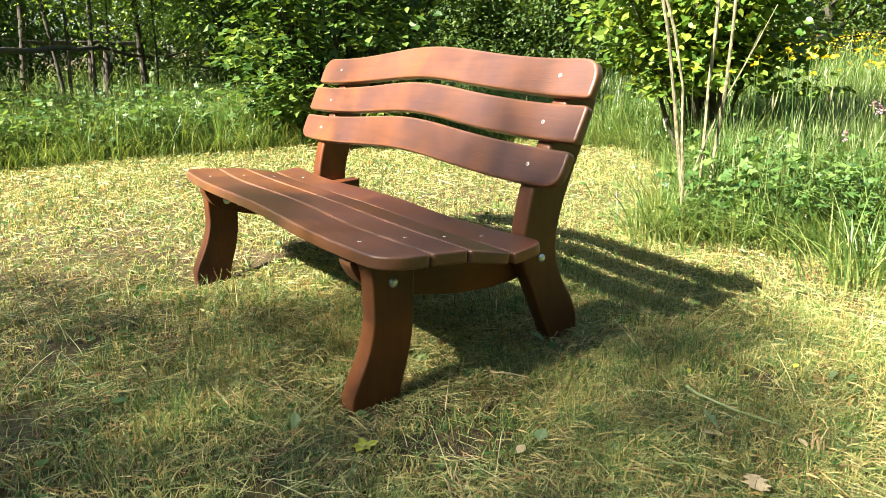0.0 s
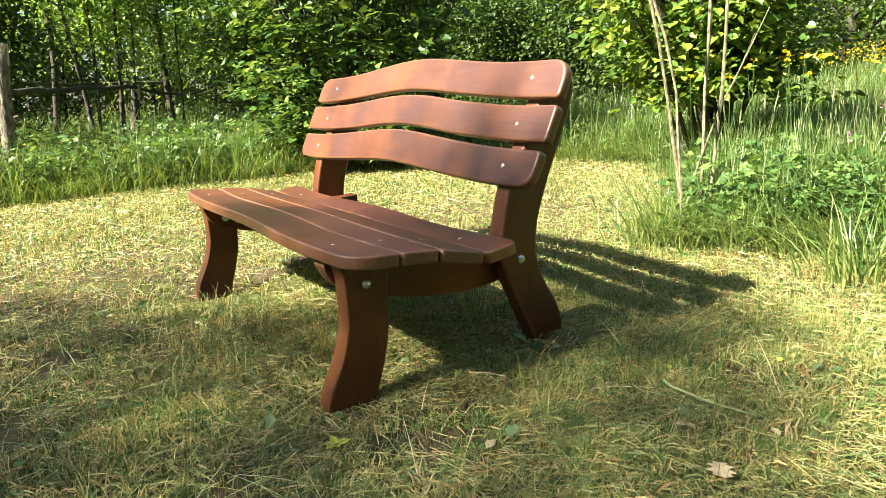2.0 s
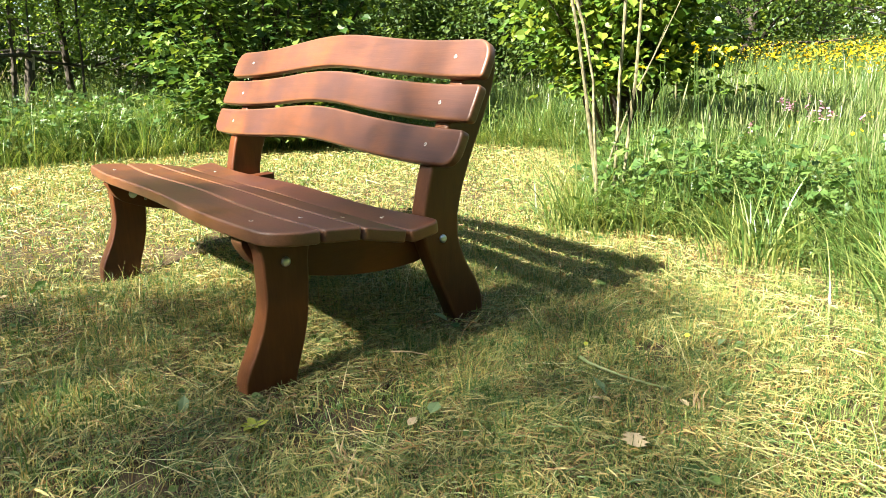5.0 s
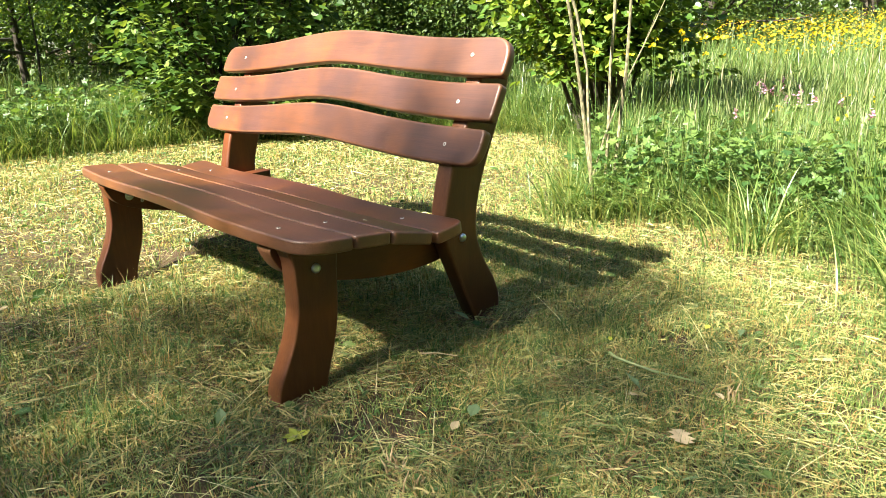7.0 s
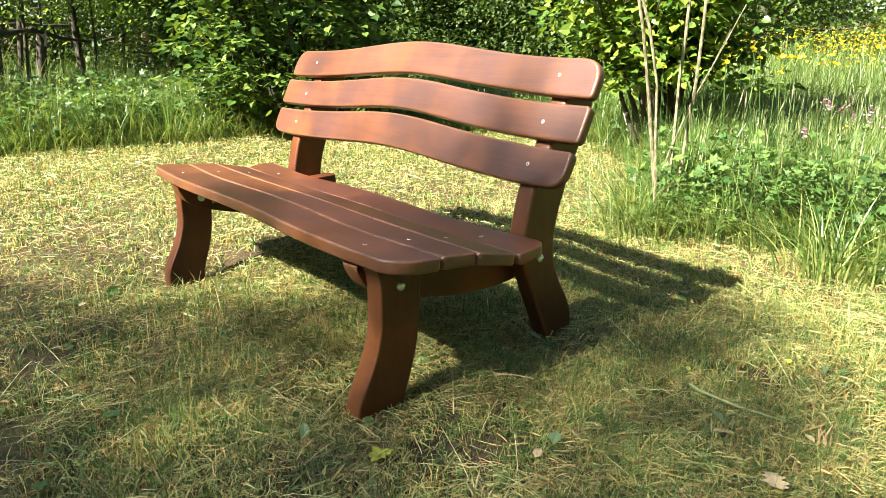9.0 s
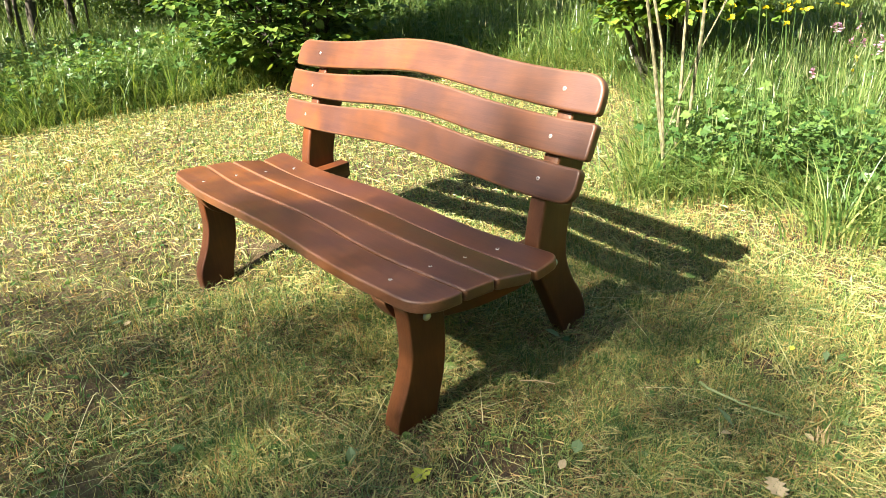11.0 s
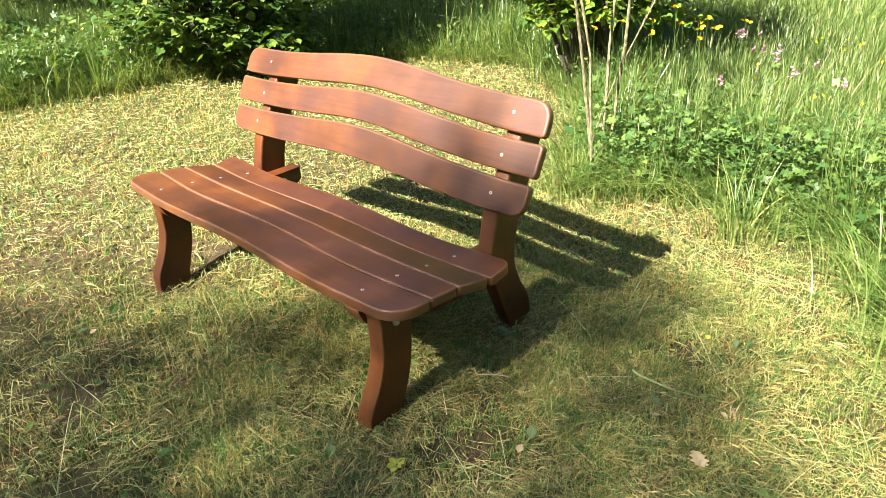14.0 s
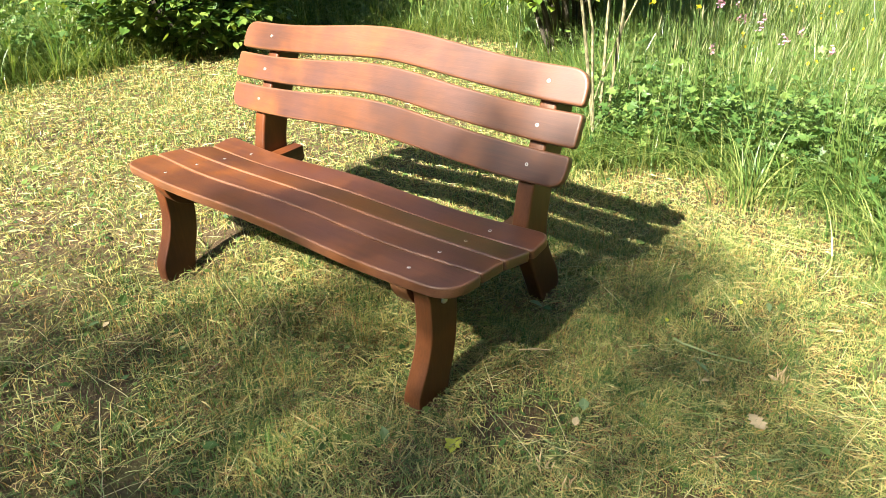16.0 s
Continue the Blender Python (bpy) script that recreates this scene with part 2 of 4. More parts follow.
def blades(rng, pos, height, width, lean, segs=3, azimuth=None):
    """Tapering curved blades that grow from the places given."""
    n = len(pos)
    az = rng.uniform(0, 2 * math.pi, n) if azimuth is None else azimuth
    d = np.stack([np.cos(az), np.sin(az), np.zeros(n)], 1)
    tw = az + math.pi / 2 + rng.uniform(-0.7, 0.7, n)
    s = np.stack([np.cos(tw), np.sin(tw), np.zeros(n)], 1)
    rows = []
    for i in range(segs + 1):
        t = i / segs
        c = pos + d * (height * lean * t ** 1.7)[:, None]
        c[:, 2] += height * (t - 0.45 * np.minimum(lean, 1.3) * t ** 2.2)
        w = width * (1 - t ** 1.6) * 0.5
        if i < segs:
            rows += [c - s * w[:, None], c + s * w[:, None]]
        else:
            rows.append(c)
    k = 2 * segs + 1
    v = np.stack(rows, 1).reshape(-1, 3)
    off = (np.arange(n) * k)[:, None]
    faces = []
    for i in range(segs - 1):
        faces += (off + np.array([2 * i, 2 * i + 1, 2 * i + 3, 2 * i + 2])).tolist()
    faces += (off + np.array([2 * segs - 2, 2 * segs - 1, 2 * segs])).tolist()
    return v, faces


def strands(rng, p, length, width, az, lift=0.012, bend=0.5):
    """Long thin bent strips that lie about, each with its own curl and tilt."""
    n, segs = len(p), 4
    d = np.stack([np.cos(az), np.sin(az), np.zeros(n)], 1)
    s = np.stack([-np.sin(az), np.cos(az), np.zeros(n)], 1)
    roll = rng.uniform(-1.1, 1.1, n)
    wide = s * np.cos(roll)[:, None] + np.array([0, 0, 1.0]) * np.sin(roll)[:, None]
    curl, tilt, arch = rng.normal(0, bend, n), rng.normal(0, 0.16, n), rng.uniform(0, lift, n)
    rows = []
    for i in range(segs + 1):
        t = i / segs
        c = p + d * (length * (t - 0.5))[:, None] + s * (length * curl * (t - 0.5) ** 2)[:, None]
        c[:, 2] += length * tilt * (t - 0.5) + arch * (1 - (2 * t - 1) ** 2)
        w = width * 0.5 * min(1.0, 0.55 + 1.5 * t)
        rows += [c - wide * w[:, None], c + wide * w[:, None]] if i < segs else [c]
    k = 2 * segs + 1
    v = np.stack(rows, 1)
    floor = ground_z(v[:, :, 0], v[:, :, 1]) + 0.003
    v[:, :, 2] = np.maximum(v[:, :, 2], floor)
    off = (np.arange(n) * k)[:, None]
    faces = []
    for i in range(segs - 1):
        faces += (off + np.array([2 * i, 2 * i + 1, 2 * i + 3, 2 * i + 2])).tolist()
    faces += (off + np.array([2 * segs - 2, 2 * segs - 1, 2 * segs])).tolist()
    return v.reshape(-1, 3), faces


OVAL = ([(0, 0, 0), (-0.28, 0.28, 0.05), (0, 0.3, -0.01), (0.28, 0.28, 0.05), (-0.30, 0.62, 0.04), (0, 0.62, -0.02), (0.30, 0.62, 0.04), (0, 1, -0.08)],
        [(0, 2, 1), (0, 3, 2), (1, 2, 5, 4), (2, 3, 6, 5), (4, 5, 7), (5, 6, 7)])
NARROW = ([(0, 0, 0), (-0.12, 0.4, 0.03), (0, 0.42, 0), (0.12, 0.4, 0.03), (0, 1, -0.1)], [(0, 2, 1), (0, 3, 2), (1, 2, 4), (2, 3, 4)])
LOBED = ([(0, 0, 0), (-0.42, 0.05, 0.03), (-0.25, 0.3, 0), (-0.55, 0.55, 0.02), (-0.2, 0.6, 0.02), (0, 1, -0.08), (0.2, 0.6, 0.02), (0.55, 0.55, 0.02), (0.25, 0.3, 0), (0.42, 0.05, 0.03), (0, 0.4, -0.03)],
         [(0, 10, 2, 1), (2, 10, 4, 3), (4, 10, 5), (10, 6, 5), (10, 8, 7, 6), (0, 9, 8, 10)])
CARD = ([(-0.33, 0.1, 0.04), (0, 0, 0), (0.33, 0.15, 0.05), (0.22, 0.75, 0.02), (0, 1, -0.06), (-0.24, 0.7, 0.03)], [(0, 1, 4, 5), (1, 2, 3, 4)])
SPIKE = ([(0, 0, 0), (-0.5, 0.35, 0), (0, 0.35, 0.5), (0.5, 0.35, 0), (0, 0.35, -0.5), (0, 1, 0)],
         [(0, 1, 2), (0, 2, 3), (0, 3, 4), (0, 4, 1), (1, 5, 2), (2, 5, 3), (3, 5, 4), (4, 5, 1)])
ROUND = ([(0, 0.04, 0), (-0.30, -0.02, 0.05), (-0.46, 0.26, 0.07), (-0.40, 0.55, 0.05), (-0.20, 0.78, 0.02), (0, 1.0, -0.10), (0.20, 0.78, 0.02), (0.40, 0.55, 0.05), (0.46, 0.26, 0.07), (0.30, -0.02, 0.05), (0, 0.34, -0.02), (0, 0.68, -0.03)],
         [(0, 10, 2, 1), (2, 10, 11, 3), (3, 11, 4), (4, 11, 5), (11, 6, 5), (11, 7, 6), (10, 8, 7, 11), (0, 9, 8, 10)])
FLOWER = ([(0, 0, 0)] + [(0.5 * math.cos(a), 0.5 * math.sin(a), 0.16) for a in [2 * math.pi * i / 10 for i in range(10)]],
          [(0, 1 + 2 * i, 2 + 2 * i, 1 + (2 * i + 2) % 10) for i in range(5)])


def inside(x, y, poly):
    """Which of the points lie inside a closed polygon."""
    hit = np.zeros(len(x), bool)
    for (x0, y0), (x1, y1) in zip(poly, poly[1:] + poly[:1]):
        c = ((y0 > y) != (y1 > y)) & (x < (x1 - x0) * (y - y0) / (y1 - y0 + 1e-12) + x0)
        hit ^= c
    return hit


def ground_z(x, y):
    """Height of the ground: a shallow hollow by the bench, slight unevenness, and the meadow rising behind."""
    x, y = np.asarray(x, float), np.asarray(y, float)
    return (-0.055 * np.exp(-((x - 0.13) ** 2 + (y - 0.06) ** 2) / 0.10) - 0.03 * np.exp(-((x - 1.75) ** 2 + (y - 0.15) ** 2) / 0.35) + 0.008 * np.sin(2.1 * x + 0.7) * np.cos(1.7 * y)
            - 0.047 * np.exp(-((x - 0.13) ** 2 + (y - 0.02) ** 2) / 0.035) - 0.026 * np.exp(-((x - 1.52) ** 2 + (y - 0.05) ** 2) / 0.03)
            + 0.006 * np.sin(5.3 * x + 3.1 * y) + 0.042 * np.clip(y - 4.6, 0, 60))


# ---- ground ----
def ground():
    near = np.linspace(-6, 6, 121)
    far = np.array([9, 14, 25, 60, 150, 400, 1500.0])
    line = np.concatenate([-far[::-1], near, far])
    X, Y = np.meshgrid(line, line, indexing="ij")
    Z = ground_z(X, Y)
    n = len(line)
    v = np.stack([X, Y, Z], 2).reshape(-1, 3)
    i = (np.arange(n - 1)[:, None] * n + np.arange(n - 1)[None]).reshape(-1)
    return piece("ground", (v, np.stack([i, i + n, i + n + 1, i + 1], 1)), SOIL, smooth=True)


tagged(ground(), "uneven soil covered with thatch and grass", "ground", kind="structure")

MOWN = [(6, -6), (3.9, 0.0), (2.92, 0.98), (2.62, 1.60), (2.28, 2.08), (1.6, 2.18), (1.02, 1.94), (0.70, 2.35), (0.25, 3.3), (-0.85, 4.2), (-1.5, 4.2), (-2.3, 3.8),
        (-2.9, 3.0), (-3.4, 2.05), (-3.6, 1.2), (-3.7, 0.2), (-3.8, -0.6), (-4.3, -2.0), (-6, -6)]


BEHIND = [(7, -9), (7, -2.4), (4.75, -2.4), (3.85, 0.05), (3.3, 0.3), (3.0, -0.8), (-4.0, -1.6), (-6.5, -2.5), (-6.5, -9)]


def spots(rng, n, box, inner=None, outer=None):
    x, y = rng.uniform(box[0], box[1], n), rng.uniform(box[2], box[3], n)
    keep = np.ones(n, bool)
    if inner:
        keep &= inside(x, y, inner)
    if outer:
        keep &= ~inside(x, y, outer)
    x, y = x[keep], y[keep]
    return np.stack([x, y, ground_z(x, y)], 1)


BARE = [(1.79, 0.11, 0.16), (1.83, 0.23, 0.13), (1.78, -0.34, 0.10), (2.62, 0.95, 0.10), (0.75, -0.58, 0.12), (2.10, 0.92, 0.09), (1.15, -0.75, 0.10), (2.35, 0.10, 0.10), (0.1, 0.3, 0.12)]


def grown(rng, p):
    """Thins the grass out over small patches of bare soil."""
    bare = np.zeros(len(p))
    for x, y, r in BARE:
        d = np.hypot(p[:, 0] - x, (p[:, 1] - y) * 1.25) * (1 + 0.35 * np.sin(3 * np.arctan2(p[:, 1] - y, p[:, 0] - x) + 9 * x))
        bare = np.maximum(bare, 1 - np.clip((d - r * 0.5) / (r * 0.8), 0, 1))
    return rng.uniform(0, 1, len(p)) > 0.9 * bare


def lawn():
    rng = np.random.RandomState(3)
    near = np.stack([rng.normal(1.75, 0.75, 210000), rng.normal(0.45, 0.72, 210000), np.zeros(210000)], 1)
    near = near[inside(near[:, 0], near[:, 1], MOWN)]
    near[:, 2] = ground_z(near[:, 0], near[:, 1])
    far = spots(rng, 200000, (-4.3, 3.8, -2.2, 4.7), MOWN)
    rest = spots(rng, 120000, (-6.5, 7.0, -9.0, 1.0), BEHIND)
    p = np.concatenate([near, far, rest])
    tuft = rng.uniform(0, 1, (len(p), 1)) < 0.3
    cell = np.round(p[:, :2] / 0.045) * 0.045 + 0.018 * np.sin(p[:, 1:2] * 91 + p[:, :1] * 57)
    p[:, :2] = np.where(tuft, cell + rng.normal(0, 0.006, (len(p), 2)), p[:, :2])
    wob = np.sin(2.3 * p[:, 0] + 1.1 * np.sin(1.9 * p[:, 1])) * np.cos(2.9 * p[:, 1] + 0.6) * 0.3 + 0.2 * np.sin(9 * p[:, 0] + 4 * p[:, 1]) * np.sin(8 * p[:, 1] - 3 * p[:, 0]) + 0.5
    clump = np.sin(31 * p[:, 0] + 3 * np.sin(17 * p[:, 1])) * np.sin(29 * p[:, 1] + 2.5 * np.sin(19 * p[:, 0] + 1)) + 0.6 * np.sin(67 * p[:, 0] + 4 * np.sin(23 * p[:, 1])) * np.sin(61 * p[:, 1])
    keep = rng.uniform(0, 1, len(p)) < 0.30 + 0.60 * wob + 0.32 * clump
    keep &= grown(rng, p)
    p, wob, clump = p[keep], wob[keep], clump[keep]
    foot = sum(np.exp(-((p[:, 0] - fx) ** 2 + (p[:, 1] - fy) ** 2) / 0.03) for fx, fy in ((0.12, 0.06), (0.12, 0.72), (1.52, 0.06), (1.52, 0.72)))
    h = (1 - 0.85 * np.minimum(foot, 1)) * rng.gamma(4, 0.0075, len(p)) * (0.65 + 0.7 * wob) * (1 + 0.35 * clump) + 0.008
    g = blades(rng, p, h, rng.uniform(0.0013, 0.0034, len(p)) * (1 + 0.30 * np.maximum(2.0 - p[:, 0], 0) + 1.5 * np.clip(-0.8 - p[:, 1], 0, 1.5)), rng.uniform(0.1, 1.1, len(p)), 2)
    ob = piece("mown_grass", g, LAWN)
    tagged(ob, "short mown grass, half dried, round the bench", "grass", kind="stuff")


def clippings():
    rng = np.random.RandomState(5)
    near = np.stack([rng.normal(1.8, 0.75, 60000), rng.normal(0.4, 0.75, 60000), np.zeros(60000)], 1)
    near = near[inside(near[:, 0], near[:, 1], MOWN)]
    near[:, 2] = ground_z(near[:, 0], near[:, 1])
    p = np.concatenate([near, spots(rng, 110000, (-4.2, 3.6, -1.6, 4.6), MOWN), spots(rng, 22000, (-6.5, 7.0, -9.0, 1.0), BEHIND)])
    p = p[grown(rng, p)]
    p[:, 2] += rng.uniform(0.004, 0.034, len(p))
    n = len(p)
    heap = np.sin(3.1 * p[:, 0] + 2 * np.sin(2.3 * p[:, 1])) + np.sin(2.7 * p[:, 1] + 1.5 * np.sin(1.9 * p[:, 0]))
    az = 0.4 + 0.8 * heap + rng.normal(0, 0.9, n)
    far = 1 + 0.16 * np.maximum(2.0 - p[:, 0], 0) + 0.8 * np.clip(-0.9 - p[:, 1], 0, 2)
    v, f = strands(rng, p, rng.gamma(2.0, 0.0145, n) + 0.010, (rng.gamma(3, 0.0004, n) + 0.0008) * far, az, 0.006, 0.18)
    tagged(piece("grass_clippings", (v, f), STRAW), "dry straw-coloured grass clippings lying on the lawn", "grass clippings", kind="stuff")


def loose_stalks():
    """Long thin cut stems and blades that lie about on the lawn."""
    rng = np.random.RandomState(6)
    p = np.concatenate([spots(rng, 1500, (0.0, 3.3, -1.0, 2.0), MOWN), spots(rng, 1500, (-3.8, 3.4, -1.5, 4.4), MOWN)])
    n = len(p)
    p[:, 2] += rng.uniform(0.012, 0.03, n)
    g = blades(rng, p, rng.gamma(5, 0.026, n) + 0.03, rng.uniform(0.0016, 0.0034, n), rng.uniform(1.25, 1.62, n), 5)
    low = ground_z(g[0][:, 0], g[0][:, 1]) + 0.016
    g[0][:, 2] = low + np.clip(g[0][:, 2] - low, 0, 1) * 0.22
    tagged(piece("loose_grass_stalks", g, STALK), "long pale cut grass stalks lying on the lawn", "grass stalks", kind="stuff")


def dead_thatch():
    """Short brown dead bits in patches between the green blades."""
    rng = np.random.RandomState(10)
    p = np.stack([rng.normal(1.7, 1.0, 130000), rng.normal(0.2, 0.9, 130000), np.zeros(130000)], 1)
    patch = np.sin(7.3 * p[:, 0] + 2.2 * np.sin(5.1 * p[:, 1])) * np.sin(6.1 * p[:, 1] + 1.9 * np.sin(4.7 * p[:, 0] + 2)) + 0.5 * np.sin(17 * p[:, 0]) * np.sin(19 * p[:, 1] + 1)
    p = p[inside(p[:, 0], p[:, 1], MOWN) & (rng.uniform(0, 1, len(p)) < 0.25 + 0.75 * patch)]
    p = p[grown(rng, p)]
    p[:, 2] = ground_z(p[:, 0], p[:, 1]) + rng.uniform(0.004, 0.028, len(p))
    n = len(p)
    az = rng.uniform(0, 6.3, n)
    along = np.stack([np.cos(az), np.sin(az), rng.normal(0, 0.3, n)], 1)
    L = rng.gamma(2.0, 0.011, n) + 0.006
    strip = ([(-0.5, 0, 0), (0.5, 0, 0), (0.4, 0.55, 0.5), (-0.4, 0.55, 0.5), (0, 1, 0)], [(0, 1, 2, 3), (3, 2, 4)])
    g = scatter(strip, p, along, np.tile([0, 0, 1.0], (n, 1)) + rng.normal(0, 0.4, (n, 3)), np.stack([rng.uniform(0.0012, 0.0034, n), L, L * 0.12], 1))
    tagged(piece("dead_thatch", g, THATCH), "brown dead grass bits in patches on the lawn", "thatch", kind="stuff")


def fresh_tufts():
    """Greener tufts left standing near the meadow's edge and round the bench's legs."""
    rng = np.random.RandomState(9)
    c = np.concatenate([spots(rng, 230, (1.9, 3.3, -0.6, 1.9), MOWN), spots(rng, 80, (0.9, 2.0, -0.4, 1.0), MOWN), spots(rng, 60, (-3.4, 1.0, -1.2, 3.6), MOWN)])
    k = rng.randint(25, 75, len(c))
    p = np.repeat(c, k, 0)
    p[:, :2] += rng.normal(0, 1, (len(p), 2)) * np.repeat(rng.uniform(0.015, 0.06, len(c)), k)[:, None]
    h = np.repeat(rng.uniform(0.03, 0.075, len(c)), k) * rng.uniform(0.5, 1.3, len(p))
    g = blades(rng, p, h, rng.uniform(0.0013, 0.003, len(p)), rng.uniform(0.2, 1.2, len(p)), 3)
    tagged(piece("fresh_grass_tufts", g, EDGE), "small fresh green tufts in the mown lawn", "grass", kind="stuff")


def weeds():
    rng = np.random.RandomState(8)
    p = spots(rng, 6500, (-3.6, 3.3, -1.4, 4.2), MOWN)
    p[:, 2] += rng.uniform(0.008, 0.03, len(p))
    n = len(p)
    az = rng.uniform(0, 6.3, n)
    along = np.stack([np.cos(az), np.sin(az), rng.uniform(-0.1, 0.5, n)], 1)
    g = scatter(OVAL, p, along, np.tile([0, 0, 1.0], (n, 1)) + rng.normal(0, 0.4, (n, 3)), rng.gamma(4, 0.0042, n) + 0.006)
    tagged(piece("lawn_weeds", g, HERB), "small broad-leaved weeds and clover in the lawn", "weeds", kind="stuff")


# ---- garden bench ----
CENTRE = 0.80


def lerp_table(table):
    xs, ys = zip(*table)
    return lambda d: float(np.interp(abs(d), xs, ys))


def smooth_table(table):
    """Even curve through a few heights given by their distance from the bench's middle."""
    raw = lerp_table(table)
    steps = [(k * 0.022, 6 - abs(k)) for k in range(-5, 6)]
    return lambda d: sum(raw(abs(d) + o) * w for o, w in steps) / 36


def outline(x0, x1, low, high, r_low, r_high, n=44):
    """Plank outline between two curves, with rounded corners, anticlockwise."""
    def corner(a, c, b):
        return [tuple((1 - t) ** 2 * np.array(a) + 2 * t * (1 - t) * np.array(c) + t * t * np.array(b)) for t in [i / 8 for i in range(9)]]
    lo, hi = (lambda x: low(x - CENTRE)), (lambda x: high(x - CENTRE))
    pts = [(x, lo(x)) for x in np.linspace(x0 + r_low, x1 - r_low, n)][1:-1]
    pts += corner((x1 - r_low, lo(x1 - r_low)), (x1, lo(x1)), (x1, lo(x1) + r_low))
    pts += corner((x1, hi(x1) - r_high), (x1, hi(x1)), (x1 - r_high, hi(x1 - r_high)))
    pts += [(x, hi(x)) for x in np.linspace(x1 - r_high, x0 + r_high, n)][1:-1]
    pts += corner((x0 + r_high, hi(x0 + r_high)), (x0, hi(x0)), (x0, hi(x0) - r_high))
    pts += corner((x0, lo(x0) + r_low), (x0, lo(x0)), (x0 + r_low, lo(x0 + r_low)))
    return pts


def spline(ctrl, n=6):
    """Closed smooth curve through control points."""
    out, m = [], len(ctrl)
    for i in range(m):
        p0, p1, p2, p3 = (np.array(ctrl[(i + k) % m], float) for k in (-1, 0, 1, 2))
        for k in range(n):
            t = k / n
            out.append(tuple(0.5 * (2 * p1 + (p2 - p0) * t + (2 * p0 - 5 * p1 + 4 * p2 - p3) * t * t + (3 * p1 - p0 - 3 * p2 + p3) * t ** 3)))
    return out


def plank(pts, place, thick, r=0.009):
    """Solid board from an outline, with rounded rims. place(u, v, depth) gives the point in the world."""
    p = np.array(pts, float)
    p = p[np.linalg.norm(p - np.roll(p, 1, 0), axis=1) > 1e-5]
    area = 0.5 * np.sum(p[:, 0] * np.roll(p[:, 1], -1) - np.roll(p[:, 0], -1) * p[:, 1])
    if area < 0:
        p = p[::-1]
    d = np.roll(p, -1, 0) - np.roll(p, 1, 0)
    d /= np.linalg.norm(d, axis=1, keepdims=True)
    inward = np.stack([-d[:, 1], d[:, 0]], 1)
    rim = [(r * 1.35, 0)] + [(r * (1 - math.sin(a)), r * (1 - math.cos(a))) for a in [math.pi / 2 * i / 4 for i in range(5)]]
    prof = rim + [(i, thick - h) for i, h in reversed(rim)]
    v, f, n = [], [], len(p)
    for ins, depth in prof:
        v += [tuple(place(u, w, depth)) for u, w in p + inward * ins]
    for k in range(len(prof) - 1):
        for i in range(n):
            a, b = k * n + i, k * n + (i + 1) % n
            f.append((a, a + n, b + n, b))
    f.append(tuple(range(n)))
    f.append(tuple(range(len(prof) * n - 1, (len(prof) - 1) * n - 1, -1)))
    return v, f


def disc(p, axis, r, h, n=14, dome=0.5):
    """Domed round head that stands on a surface at p."""
    a = Vector(axis).normalized()
    p = Vector(p) - a * 0.003
    return tube([p, p + a * (h * 0.5 + 0.003), p + a * (h * 0.85 + 0.003), p + a * (h + 0.003)], [r, r, r * 0.82, r * dome], n)


def dome(p, axis, r, h, n=18):
    """Round bolt head."""
    a, p = Vector(axis).normalized(), Vector(p)
    ring = [(0.95, -0.2), (1.0, 0.0), (1.0, 0.12)] + [(math.cos(t), 0.12 + 0.88 * math.sin(t)) for t in (0.35, 0.7, 1.0, 1.25, 1.5)]
    return tube([p + a * (h * k) for _, k in ring], [r * q for q, _ in ring], n)


def screw(parent, p, axis):
    head = piece("screw", disc(p, axis, 0.0062, 0.0015, 12, 0.8), SCREW, parent, "small steel screw head")
    a = Vector(axis).normalized()
    q = Vector(p) + a * 0.0016
    piece("recess", tube([q - a * 0.001, q + a * 0.0003], [0.0032, 0.0032], 6), SLOT, head)


DIP = [(0, 0), (0.16, -0.007), (0.32, -0.025), (0.46, -0.034), (0.58, -0.030), (0.72, -0.012), (0.86, 0.008)]


def line(at, table, k):
    return smooth_table([(d, at + k * o) for d, o in table])


def curve(*heights):
    """Board edge from its height at even steps from the bench's middle outwards."""
    return smooth_table(list(zip((0, 0.16, 0.32, 0.46, 0.60, 0.72, 0.86), heights)))


